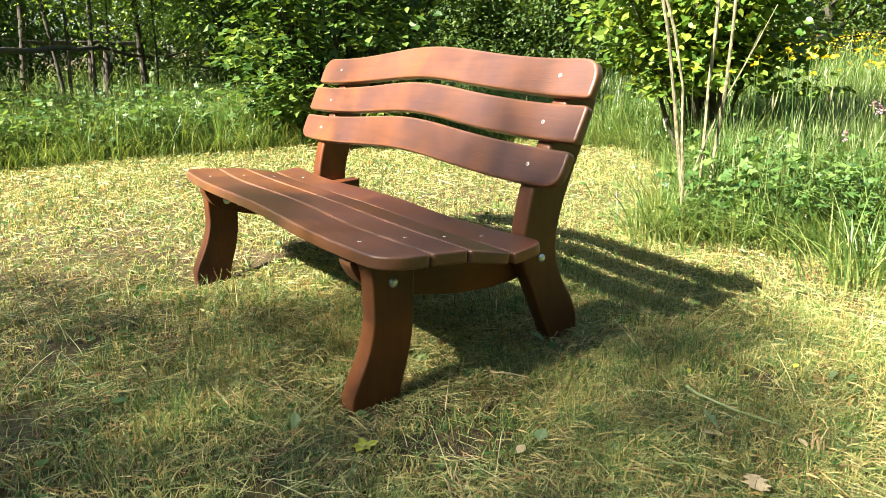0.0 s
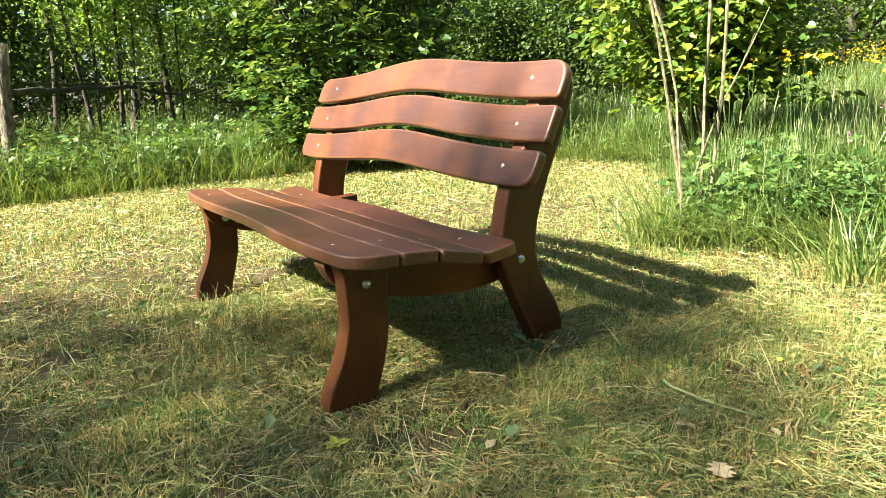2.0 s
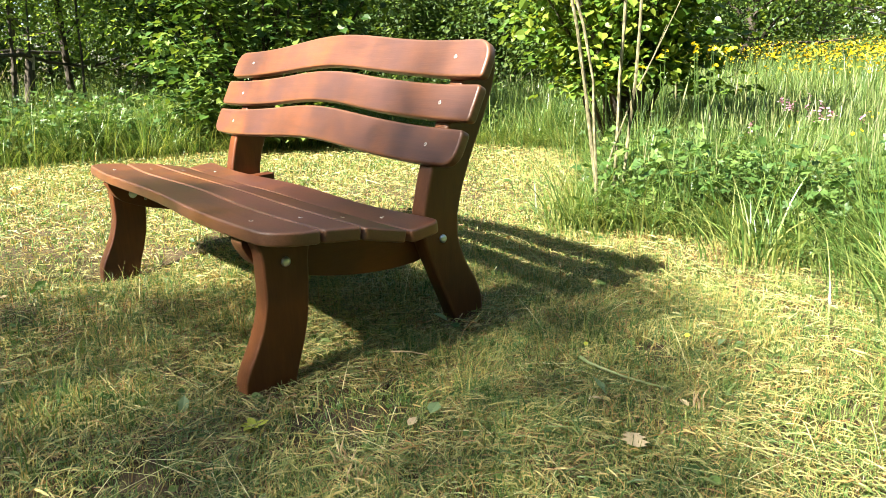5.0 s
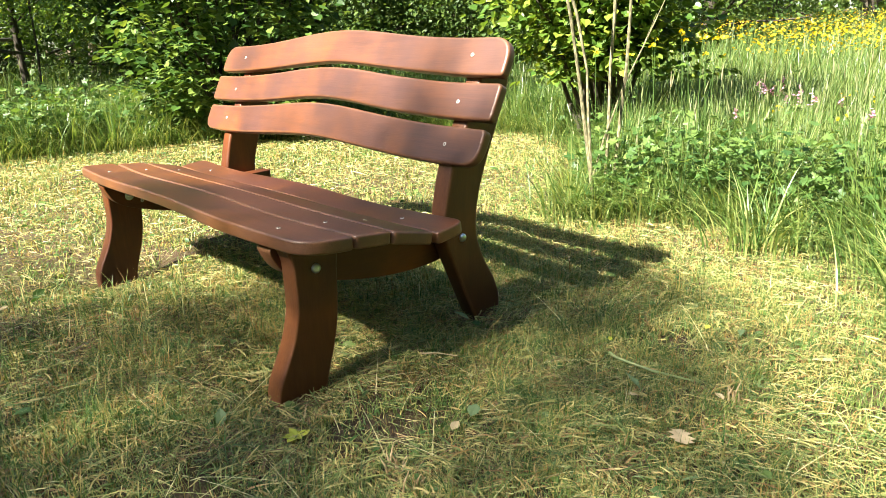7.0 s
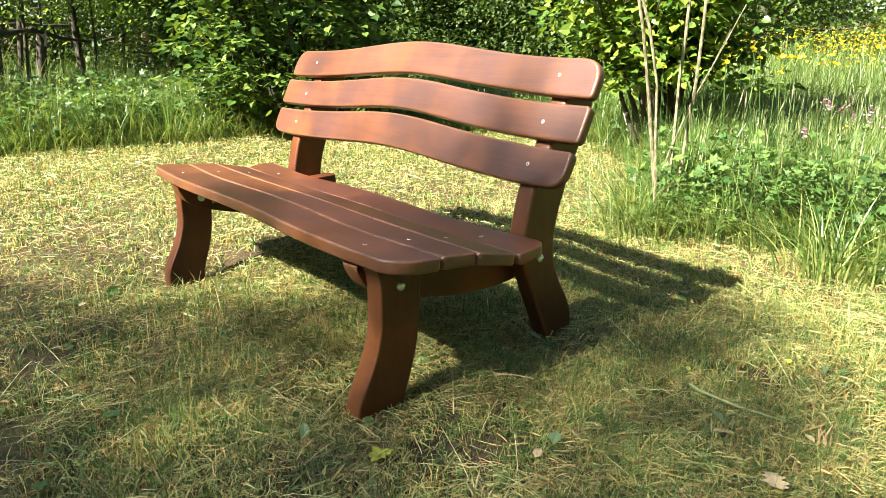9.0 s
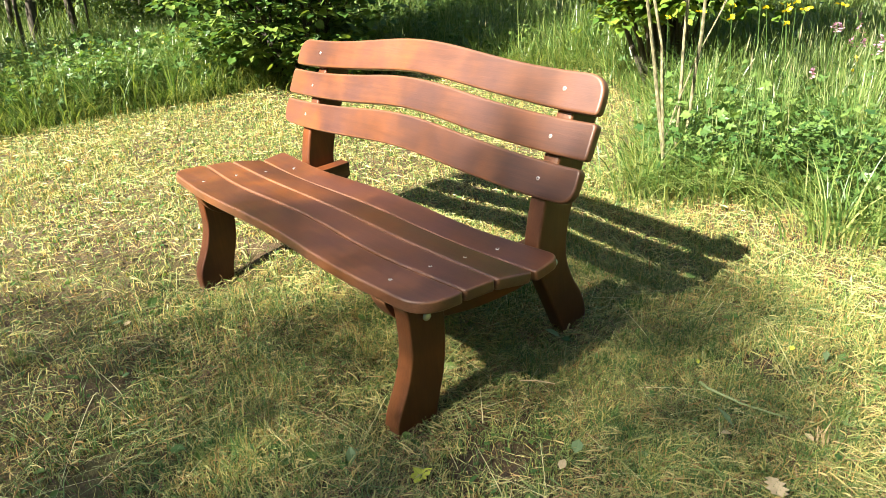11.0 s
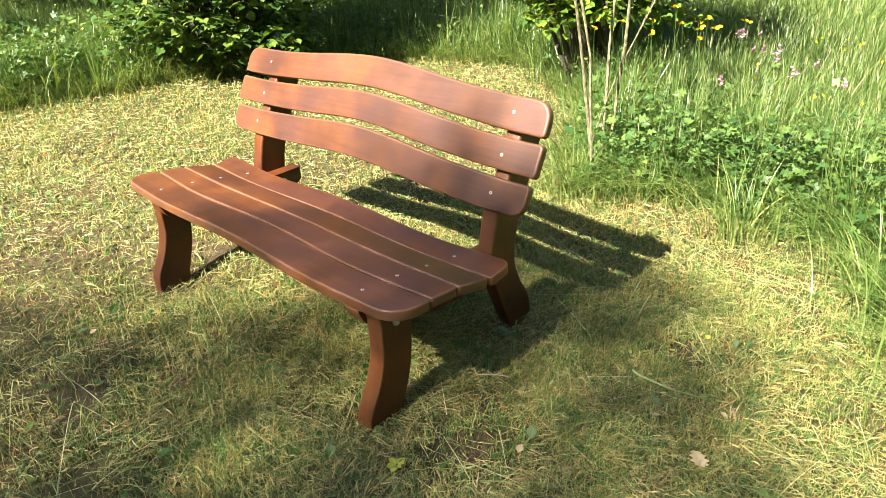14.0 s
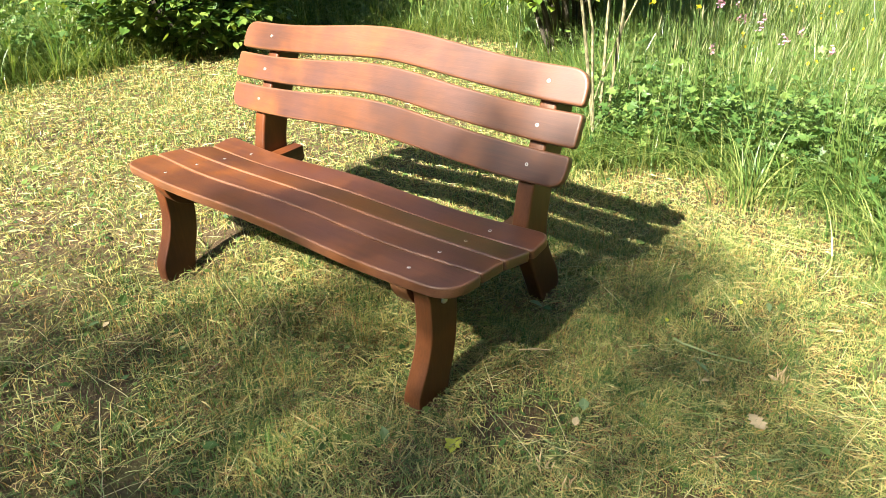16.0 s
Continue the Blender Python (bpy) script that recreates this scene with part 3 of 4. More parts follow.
def bench():
    ob = base("garden_bench", CENTRE, 0.35, 0)
    tagged(ob, "reddish-brown stained wooden garden bench with wavy slats on mown grass", "bench")

    def local(g):
        return shifted(g, CENTRE, 0.35, 0)

    # back rest: boards on a leaning plane
    o, d = Vector((0, 0.588, 0.530)), Vector((0, 0.440, 0.898))
    nb = Vector((0, 0.898, -0.440))
    boards = [
        (-0.060, 1.662, curve(0.296, 0.288, 0.274, 0.264, 0.255, 0.249, 0.249), curve(0.417, 0.409, 0.392, 0.378, 0.369, 0.366, 0.366), 0.018, 0.075, 0.311),
        (-0.068, 1.670, curve(0.160, 0.152, 0.136, 0.126, 0.120, 0.117, 0.117), curve(0.274, 0.268, 0.250, 0.239, 0.230, 0.226, 0.228), 0.018, 0.018, 0.167),
        (-0.058, 1.664, curve(0.013, 0.007, -0.004, -0.013, -0.019, -0.021, -0.016), curve(0.137, 0.130, 0.115, 0.104, 0.096, 0.092, 0.092), 0.060, 0.018, 0.037),
    ]
    for x0, x1, lo, hi, rl, rh, sv in boards:
        g = plank(outline(x0, x1, lo, hi, rl, rh), lambda u, v, t: Vector((u, 0, 0)) + o + d * v + nb * t, 0.032, 0.0075)
        b = piece("back_slat", local(g), WOOD_X, ob, smooth=True)
        for sx in (0.125, 1.52):
            screw(b, Vector((sx - CENTRE, -0.35, 0)) + o + d * sv, -nb)

    # seat boards: a shallow dish across the depth
    def seat_board(x0, x1, lo, hi, ya, za, yb, zb, rl, rh, sy):
        t = Vector((0, yb - ya, zb - za)).normalized()
        nn = Vector((0, t.z, -t.y))
        k = t.z / t.y
        g = plank(outline(x0, x1, lo, hi, rl, rh), lambda u, v, dp: Vector((u, v, za + (v - ya) * k)) + nn * dp, 0.036, 0.007)
        b = piece("seat_slat", local(g), WOOD_X, ob, smooth=True)
        for sx in (0.178, 1.462):
            screw(b, (sx - CENTRE, sy - 0.35, za + (sy - ya) * k), -nn)

    seat_board(-0.075, 1.652, line(0.027, DIP, 0.55), line(0.172, DIP, 0.7), 0.075, 0.408, 0.172, 0.400, 0.095, 0.014, 0.075)
    seat_board(-0.070, 1.648, line(0.180, DIP, 0.7), line(0.293, DIP, 0.35), 0.18, 0.399, 0.293, 0.388, 0.014, 0.014, 0.215)
    seat_board(-0.070, 1.648, line(0.301, DIP, 0.35), line(0.438, DIP, 0.45), 0.301, 0.386, 0.438, 0.355, 0.014, 0.014, 0.346)
    seat_board(-0.070, 1.650, line(0.446, DIP, 0.45), line(0.556, DIP, 0.6), 0.446, 0.351, 0.556, 0.366, 0.014, 0.045, 0.479)

    # side frames: front leg, rear leg that runs up into the back support, and the seat bearer inside them
    front = [(0.050, 0.372), (0.056, 0.33), (0.058, 0.27), (0.057, 0.21), (0.048, 0.165), (0.034, 0.12), (0.015, 0.078), (-0.004, 0.040), (-0.017, 0.005), (-0.020, -0.035),
             (-0.010, -0.095), (0.030, -0.110), (0.090, -0.110), (0.116, -0.090), (0.129, -0.01), (0.142, 0.035), (0.156, 0.078), (0.168, 0.124), (0.176, 0.171), (0.181, 0.23), (0.184, 0.30), (0.186, 0.366), (0.120, 0.370)]
    rear = [(0.700, -0.037), (0.682, 0.010), (0.655, 0.072), (0.625, 0.140), (0.597, 0.203), (0.573, 0.262), (0.563, 0.312), (0.567, 0.362), (0.577, 0.410), (0.588, 0.455), (0.605, 0.505), (0.633, 0.552),
            (0.677, 0.642), (0.722, 0.733), (0.755, 0.795), (0.782, 0.826), (0.820, 0.836), (0.850, 0.818), (0.860, 0.780), (0.846, 0.718), (0.822, 0.658), (0.794, 0.595), (0.763, 0.530), (0.736, 0.465), (0.714, 0.400), (0.702, 0.335), (0.706, 0.262),
            (0.736, 0.187), (0.770, 0.130), (0.790, 0.085), (0.799, 0.045), (0.797, 0.005), (0.780, -0.026), (0.740, -0.038)]
    bearer = [(0.035, 0.366), (0.045, 0.325), (0.075, 0.288), (0.13, 0.262), (0.21, 0.238), (0.30, 0.218), (0.40, 0.204), (0.50, 0.199), (0.60, 0.206), (0.68, 0.232), (0.724, 0.256), (0.733, 0.263), (0.735, 0.272),
              (0.735, 0.316), (0.733, 0.324), (0.724, 0.325), (0.62, 0.322), (0.54, 0.322), (0.47, 0.312), (0.43, 0.316), (0.30, 0.348), (0.19, 0.361), (0.10, 0.367)]
    mid = 0.82
    for s in (1, -1):
        def at(x):
            return mid + s * x

        def upright(x_in, thick):
            return lambda u, v, t: Vector((at(x_in + thick - t), u, v))
        fl = piece("front_leg", local(plank(spline(front), upright(0.668, 0.064), 0.064, 0.006)), WOOD_Z, ob, smooth=True)
        rl = piece("rear_leg", local(plank(spline(rear), upright(0.668, 0.064), 0.064, 0.010)), WOOD_Z, ob, smooth=True)
        be = piece("seat_bearer", local(plank(spline(bearer), upright(0.600, 0.066), 0.066, 0.003)), WOOD_Y, ob, smooth=True)
        for leg, y, z in ((fl, 0.119, 0.310), (rl, 0.636, 0.279)):
            piece("bolt", local(dome((at(0.732), y, z), (s, 0, 0), 0.0135, 0.010)), STEEL, leg, "domed zinc bolt head", True)
        for y, z in ((0.119, 0.310), (0.636, 0.279)):
            w = piece("washer", local(disc((at(0.600), y, z), (-s, 0, 0), 0.016, 0.003, 18, 0.9)), STEEL, be, "zinc washer with nut")
            piece("nut", local(disc((at(0.598), y, z), (-s, 0, 0), 0.0085, 0.009, 6, 0.9)), STEEL, w)
        screw(be, (at(0.600) - CENTRE, 0.165 - 0.35, 0.285), (-s, 0, 0))
    return ob


bench()
lawn()
clippings()
loose_stalks()
dead_thatch()
fresh_tufts()
weeds()


# ---- meadow ----
def clumped(rng, p, share=0.86, grid=0.24, spread=0.055):
    """Draws a share of the places together into tussocks. Gives the places, the way out of the tussock and a number for each tussock."""
    pull = rng.uniform(0, 1, len(p)) < share
    cell = np.round(p[:, :2] / grid)
    c = cell * grid + 0.48 * grid * np.stack([np.sin(cell[:, 0] * 8.9 + cell[:, 1] * 17.1), np.cos(cell[:, 0] * 12.7 - cell[:, 1] * 6.9)], 1)
    off = rng.normal(0, spread, (len(p), 2))
    p[:, :2] = np.where(pull[:, None], c + off, p[:, :2])
    p[:, 2] = ground_z(p[:, 0], p[:, 1])
    az = np.where(pull, np.arctan2(off[:, 1], off[:, 0]) + rng.normal(0, 0.6, len(p)), rng.uniform(0, 6.28, len(p)))
    own = 0.5 + 0.5 * np.sin(cell[:, 0] * 12.9898 + cell[:, 1] * 78.233 + 3 * np.sin(cell[:, 0] * 4.1 - cell[:, 1] * 9.7))
    return p, az, own


def edge_grass():
    """Tall grass close behind the mown edge."""
    rng = np.random.RandomState(11)
    right = spots(rng, 100000, (0.0, 5.2, 0.6, 5.4), outer=MOWN)
    ragged = 0.10 * np.sin(7 * right[:, 0] + 2) + 0.07 * np.sin(17 * right[:, 0]) + 0.06
    right = right[~inside(right[:, 0], right[:, 1] - ragged, MOWN)]
    right = right[rng.uniform(0, 1, len(right)) < np.exp(-np.maximum(right[:, 1] - 2.7, 0) * 0.35)]
    backp = spots(rng, 48000, (-6.0, 1.2, 2.4, 8.0), outer=MOWN)
    left = spots(rng, 74000, (-7.5, -3.2, -3.2, 4.0), outer=MOWN)
    left = left[~inside(left[:, 0] + 0.16 * np.sin(6 * left[:, 1]) + 0.13 * np.sin(15 * left[:, 1] + 1) + 0.08 * np.sin(31 * left[:, 1]) - 0.02, left[:, 1], MOWN)]
    p, az, own = clumped(rng, np.concatenate([right, backp, left]))
    keep = rng.uniform(0, 1, len(p)) < 0.45 + 0.75 * own
    p, az, own = p[keep], az[keep], own[keep]
    n = len(p)
    h = (rng.gamma(6, 0.046, n) * (0.45 + 1.05 * own) + 0.05) * np.where(p[:, 0] < -3, 1.45, 1.12)
    h = np.minimum(h, rng.uniform(0.50, 0.66, n))
    lean = np.clip(rng.gamma(2.0, 0.24, n), 0.05, 1.7)
    wide = np.where(p[:, 0] > 0, 1.25, 1.5)
    ob = piece("meadow_grass", blades(rng, p, h, rng.uniform(0.0028, 0.0072, n) * wide, lean, 4, az), MEADOW)
    tagged(ob, "tall lush uncut meadow grass bending over the mown edge", "grass", kind="stuff")


def flopped_grass():
    """Long blades that lie over the edge of the cut lawn."""
    rng = np.random.RandomState(12)
    p = []
    for (x0, y0), (x1, y1), n in zip(MOWN[1:], MOWN[2:], (160, 190, 270, 360, 440, 280, 280, 300, 400, 400, 400, 400, 450, 500, 500, 400, 300)):
        t = rng.uniform(0, 1, n)
        wide = 0.13 if x0 < -1 else 0.07
        p.append(np.stack([x0 + (x1 - x0) * t + rng.normal(0, wide, n), y0 + (y1 - y0) * t + rng.normal(0, wide, n), np.zeros(n)], 1))
    p = np.concatenate(p)
    p[:, 2] = ground_z(p[:, 0], p[:, 1])
    n = len(p)
    aim = np.arctan2(0.6 - p[:, 1], 0.8 - p[:, 0]) + rng.normal(0, 1.0, n)
    g = blades(rng, p, rng.gamma(6, 0.036, n) + 0.06, rng.uniform(0.004, 0.009, n), rng.uniform(0.25, 1.5, n), 5, aim)
    tagged(piece("bent_grass", g, EDGE), "long grass flopped over the lawn's edge", "grass", kind="stuff")


def arching_grass():
    """Broad glossy blades that arch out of the sward."""
    rng = np.random.RandomState(19)
    p = np.concatenate([spots(rng, 17000, (-6.5, -3.2, -2.5, 4.0), outer=MOWN), spots(rng, 13000, (0.6, 4.2, 0.8, 4.0), outer=MOWN), spots(rng, 2500, (-3.5, 0.8, 3.0, 6.0), outer=MOWN)])
    p, az, own = clumped(rng, p, 0.8, 0.42, 0.09)
    keep = rng.uniform(0, 1, len(p)) < 0.15 + 1.1 * own
    p, az, own = p[keep], az[keep], own[keep]
    n = len(p)
    g = blades(rng, p, rng.uniform(0.32, 0.62, n) * (0.7 + 0.5 * own) * np.where(p[:, 0] > 0, 0.62, 0.85), rng.uniform(0.0045, 0.0095, n), np.where(p[:, 0] > 0, rng.uniform(0.3, 1.1, n), rng.uniform(0.5, 1.5, n)), 6, az)
    tagged(piece("arching_grass", g, EDGE), "broad arching blades of coarse grass", "grass", kind="stuff")


def far_meadow():
    rng = np.random.RandomState(13)
    n = 110000
    r = 4.5 * np.exp(rng.uniform(0, 1, n) * 2.2)
    a = radians(60) + rng.uniform(0, 1, n) * radians(132)
    p = np.stack([2.0 + r * np.cos(a), -0.6 + r * np.sin(a), np.zeros(n)], 1)
    p[:, 2] = ground_z(p[:, 0], p[:, 1])
    p = p[~inside(p[:, 0], p[:, 1], MOWN) & ((p[:, 1] > 4.4) | (p[:, 0] < -6.0))]
    n = len(p)
    dist = np.hypot(p[:, 0] - 2, p[:, 1] + 0.6)
    g = blades(rng, p, (rng.gamma(7, 0.055, n) + 0.12) * np.where(p[:, 0] < -5.5, 1.1, 1.0), 0.003 + 0.0010 * dist, rng.gamma(2, 0.25, n), 3)
    tagged(piece("far_meadow_grass", g, MEADOW), "uncut meadow stretching towards the trees", "grass", kind="stuff")


def outer_meadow():
    """Rough grass that carries the meadow on round the rest of the clearing."""
    rng = np.random.RandomState(18)
    n = 130000
    r, a = 2.4 * np.exp(rng.uniform(0, 1, n) * 2.31), rng.uniform(radians(-200), radians(62), n)
    p = np.stack([1.0 + r * np.cos(a), -0.5 + r * np.sin(a), np.zeros(n)], 1)
    p = p[~inside(p[:, 0], p[:, 1], MOWN) & ~inside(p[:, 0], p[:, 1], BEHIND) & ~((p[:, 0] < -3) & (p[:, 1] > -3))]
    p = p[(np.hypot(p[:, 0] - 1, p[:, 1] + 0.5) > 4.2) | ((p[:, 0] > 3.8) & (p[:, 1] < 0.9))]
    p[:, 2] = ground_z(p[:, 0], p[:, 1])
    n = len(p)
    g = blades(rng, p, rng.gamma(6, 0.05, n) + 0.08, rng.uniform(0.010, 0.024, n), rng.gamma(2, 0.3, n), 3)
    tagged(piece("rough_grass", g, MEADOW), "rough uncut grass round the clearing", "grass", kind="stuff")


def seed_stalks():
    rng = np.random.RandomState(14)
    p = np.concatenate([spots(rng, 1500, (1.0, 5.0, 2.1, 6.5), outer=MOWN), spots(rng, 700, (-7.5, 0.5, -1.5, 7.0), outer=MOWN)])
    n = len(p)
    h = rng.uniform(0.38, 0.72, n)
    az, lean = rng.uniform(0, 6.28, n), rng.uniform(0.03, 0.22, n)
    stalk = blades(rng, p, h, np.full(n, 0.0034), lean, 3, az)
    tip = p + np.stack([np.cos(az) * h * lean, np.sin(az) * h * lean, h * (1 - 0.45 * lean)], 1)
    along = np.stack([np.cos(az) * lean * 1.5, np.sin(az) * lean * 1.5, np.ones(n)], 1)
    L = rng.uniform(0.05, 0.10, n)
    head = scatter(SPIKE, tip - unit(along) * (L * 0.8)[:, None], along, np.stack([-np.sin(az), np.cos(az), np.zeros(n)], 1), np.stack([L * 0.09, L, L * 0.09], 1))
    tagged(piece("seeding_grass", joined(stalk, head), SEED), "slender grass stalks with pale seed heads", "grass", kind="stuff")


def herbs():
    rng = np.random.RandomState(15)
    c = np.concatenate([spots(rng, 900, (1.0, 2.7, 1.9, 2.75), outer=MOWN), spots(rng, 650, (-4.7, -3.4, -1.4, 1.9), outer=MOWN), spots(rng, 1100, (0.6, 4.0, 1.0, 3.6), outer=MOWN), spots(rng, 4000, (-5.8, 0.8, -2.5, 6.0), outer=MOWN)])
    pos, along, size = [], [], []
    for x, y, z in c:
        k = rng.randint(6, 15)
        h = rng.uniform(0.02, 0.42) * (1.4 if x < -3 else 1)
        a = rng.uniform(0, 6.28, k)
        rr = rng.uniform(0.02, 0.11, k)
        pos.append(np.stack([x + rr * np.cos(a), y + rr * np.sin(a), z + h * rng.uniform(0.4, 1.1, k)], 1))
        along.append(np.stack([np.cos(a), np.sin(a), rng.uniform(-0.3, 0.5, k)], 1))
        size.append((0.020 + 0.045 * rng.uniform(0, 1, k) ** 2.2) * (1.3 if x < -3 else 1))
    pos, along, size = np.concatenate(pos), np.concatenate(along), np.concatenate(size)
    up = np.tile([0, 0, 1.0], (len(pos), 1)) + rng.normal(0, 0.55, (len(pos), 3))
    stems_g = blades(rng, np.repeat(c, 3, 0) + rng.normal(0, 0.02, (len(c) * 3, 3)) * [1, 1, 0], rng.uniform(0.1, 0.3, len(c) * 3), np.full(len(c) * 3, 0.004), rng.uniform(0, 0.4, len(c) * 3), 2)
    tagged(piece("meadow_herbs", joined(scatter(LOBED, pos, along, up, size), stems_g), HERB), "leafy meadow herbs with lobed leaves", "herbs", kind="stuff")


def buttercup_field():
    rng = np.random.RandomState(16)
    n = 6000
    r = 8.0 * np.exp(rng.uniform(0, 1, n) ** 1.2)
    a = radians(84) + rng.uniform(0, 1, n) * radians(44)
    p = np.stack([2.8 + r * np.cos(a), -0.6 + r * np.sin(a), rng.uniform(0.50, 0.74, n)], 1)
    p[:, 2] += ground_z(p[:, 0], p[:, 1])
    p = p[~inside(p[:, 0], p[:, 1], MOWN) & ((p[:, 0] > -0.6) | (p[:, 1] > 9))]
    n = len(p)
    up = np.tile([0, 0, 1.0], (n, 1)) + rng.normal(0, 0.45, (n, 3))
    g = scatter(FLOWER, p, np.cross(up, rng.normal(0, 1, (n, 3))), up, rng.uniform(0.020, 0.036, n))
    tagged(piece("buttercup_blossoms", g, YELLOW), "sea of yellow buttercup blossoms over the meadow", "flowers", kind="stuff")


def wildflower(name, material, head, h, seed, label):
    rng = np.random.RandomState(seed)
    ob = tagged(base(name), label, "flower", group=name + "s in the meadow")
    pts = [(0, 0, 0), (0.01, 0.006, h * 0.5), (0.02, 0.0, h)]
    piece("stem", tube(pts, [0.0022, 0.0018, 0.0012], 5), HERB, ob)
    n = head
    p = np.array([(0.02, 0, h)]) + rng.normal(0, 0.012 if n > 1 else 0, (n, 3))
    up = np.tile([0, 0, 1.0], (n, 1)) + rng.normal(0, 0.5, (n, 3))
    piece("blossom", scatter(FLOWER, p, np.cross(up, rng.normal(0, 1, (n, 3))), up, rng.uniform(0.014, 0.021, n)), material, ob)
    return ob


def wildflowers():
    rng = random.Random(17)
    low = "yellow buttercup on a thin green stem"
    cup = wildflower("buttercup", YELLOW, 2, 0.52, 1, low)
    tall_cup = wildflower("buttercup", YELLOW, 3, 0.86, 3, "tall yellow buttercup among the saplings")
    pink = wildflower("pink_wildflower", PINK, 14, 0.52, 2, "pale pink ragged wildflower on a tall stem")
    near = [(rng.uniform(0.75, 1.5), rng.uniform(2.25, 2.8)) for _ in range(13)]
    beds = {
        tall_cup: near,
        cup: [(rng.uniform(1.2, 3.4), rng.uniform(2.4, 5.5)) for _ in range(34)] + [(rng.uniform(-7, -4.4), rng.uniform(-0.8, 2.4)) for _ in range(22)],
        pink: [(rng.uniform(1.25, 3.2), rng.uniform(2.5, 4.6)) for _ in range(24)] + [(0.9, 4.2), (0.8, 4.6), (1.0, 4.4), (1.1, 4.0), (0.95, 4.05), (0.85, 4.4)],
    }
    for kind, places in beds.items():
        for k, (x, y) in enumerate(places):
            m = pose(x, y, float(ground_z(x, y)) - rng.uniform(0.0, 0.12), rng.uniform(-8, 8), rng.uniform(-8, 8), rng.uniform(0, 360))
            if k:
                copy_thing(kind, m)
            else:
                kind.matrix_basis = m


# ---- shrubs and trees ----
def limb(rng, a, direction, length, r, bend=0.25, n=6):
    p, d, pts, rad = Vector(a), Vector(direction).normalized(), [], []
    for i in range(n + 1):
        pts.append(tuple(p))
        rad.append(r * (1 - 0.8 * i / n))
        d = (d + Vector((rng.uniform(-bend, bend), rng.uniform(-bend, bend), rng.uniform(-bend, bend) * 0.6)) * 0.6).normalized()
        p = p + d * (length / n)
    return pts, rad


def leaf_cloud(rng, centres, spread, per, template, size, droop=0.3, hold=None, ruffle=0.45):
    """Leaves round many twig tips; each leaf faces roughly outwards and up."""
    c = np.repeat(np.asarray(centres, float), per, 0)
    n = len(c)
    off = rng.normal(0, 1, (n, 3)) * spread
    p = c + off
    along = unit(off + rng.normal(0, 0.5, (n, 3)) * spread) + np.array([0, 0, -droop])
    up = np.tile([0, 0, 1.0], (n, 1)) + rng.normal(0, ruffle, (n, 3))
    s = rng.uniform(0.65, 1.25, n) * size
    if hold is not None:
        keep = p[:, 2] > hold
        p, along, up, s = p[keep], along[keep], up[keep], s[keep]
    return scatter(template, p, along, up, s)


def bush():
    """Dense hazel with many stems and broad leaves down to the ground."""
    ob = tagged(base("hazel_bush", -3.45, 2.5, 0), "dense dark green hazel bush with broad leaves beside the lawn", "bush")
    rng, r2 = random.Random(21), np.random.RandomState(21)
    tips = []
    for i in range(26):
        a = rng.uniform(0, 6.28)
        out = rng.uniform(0.05, 0.32)
        pts, rad = limb(rng, (0.18 * math.cos(a), 0.18 * math.sin(a), 0), (out * math.cos(a), out * math.sin(a), 1), rng.uniform(1.6, 3.4), rng.uniform(0.012, 0.03), 0.3, 8)
        piece("stem", tube(pts, rad, 6), DARK_BARK, ob)
        for p in pts[2:]:
            tips.append((p[0] + rng.gauss(0, 0.16), p[1] + rng.gauss(0, 0.16), p[2] + rng.gauss(0, 0.14)))
    g_in = leaf_cloud(r2, tips, np.array([0.11, 0.11, 0.08]), 14, ROUND, 0.075, 0.35, 0.06)
    sprays = []
    for i in range(520):
        a, z = rng.uniform(0, 6.28), 3.35 * rng.random() + 0.14
        r = (0.50 + 0.46 * min(z / 0.9, 1) + 0.15 * math.sin(3 * a + 2 * z) + 0.13 * math.sin(6.5 * z + 2 * a)) * rng.uniform(0.72, 1.10)
        sprays.append((r * math.cos(a), r * math.sin(a), z))
    g_out = leaf_cloud(r2, sprays, np.array([0.11, 0.11, 0.028]), 19, ROUND, 0.078, 0.22, 0.06, 0.30)
    piece("crown", joined(g_in, g_out), HAZEL, ob, "broad toothed green leaves")


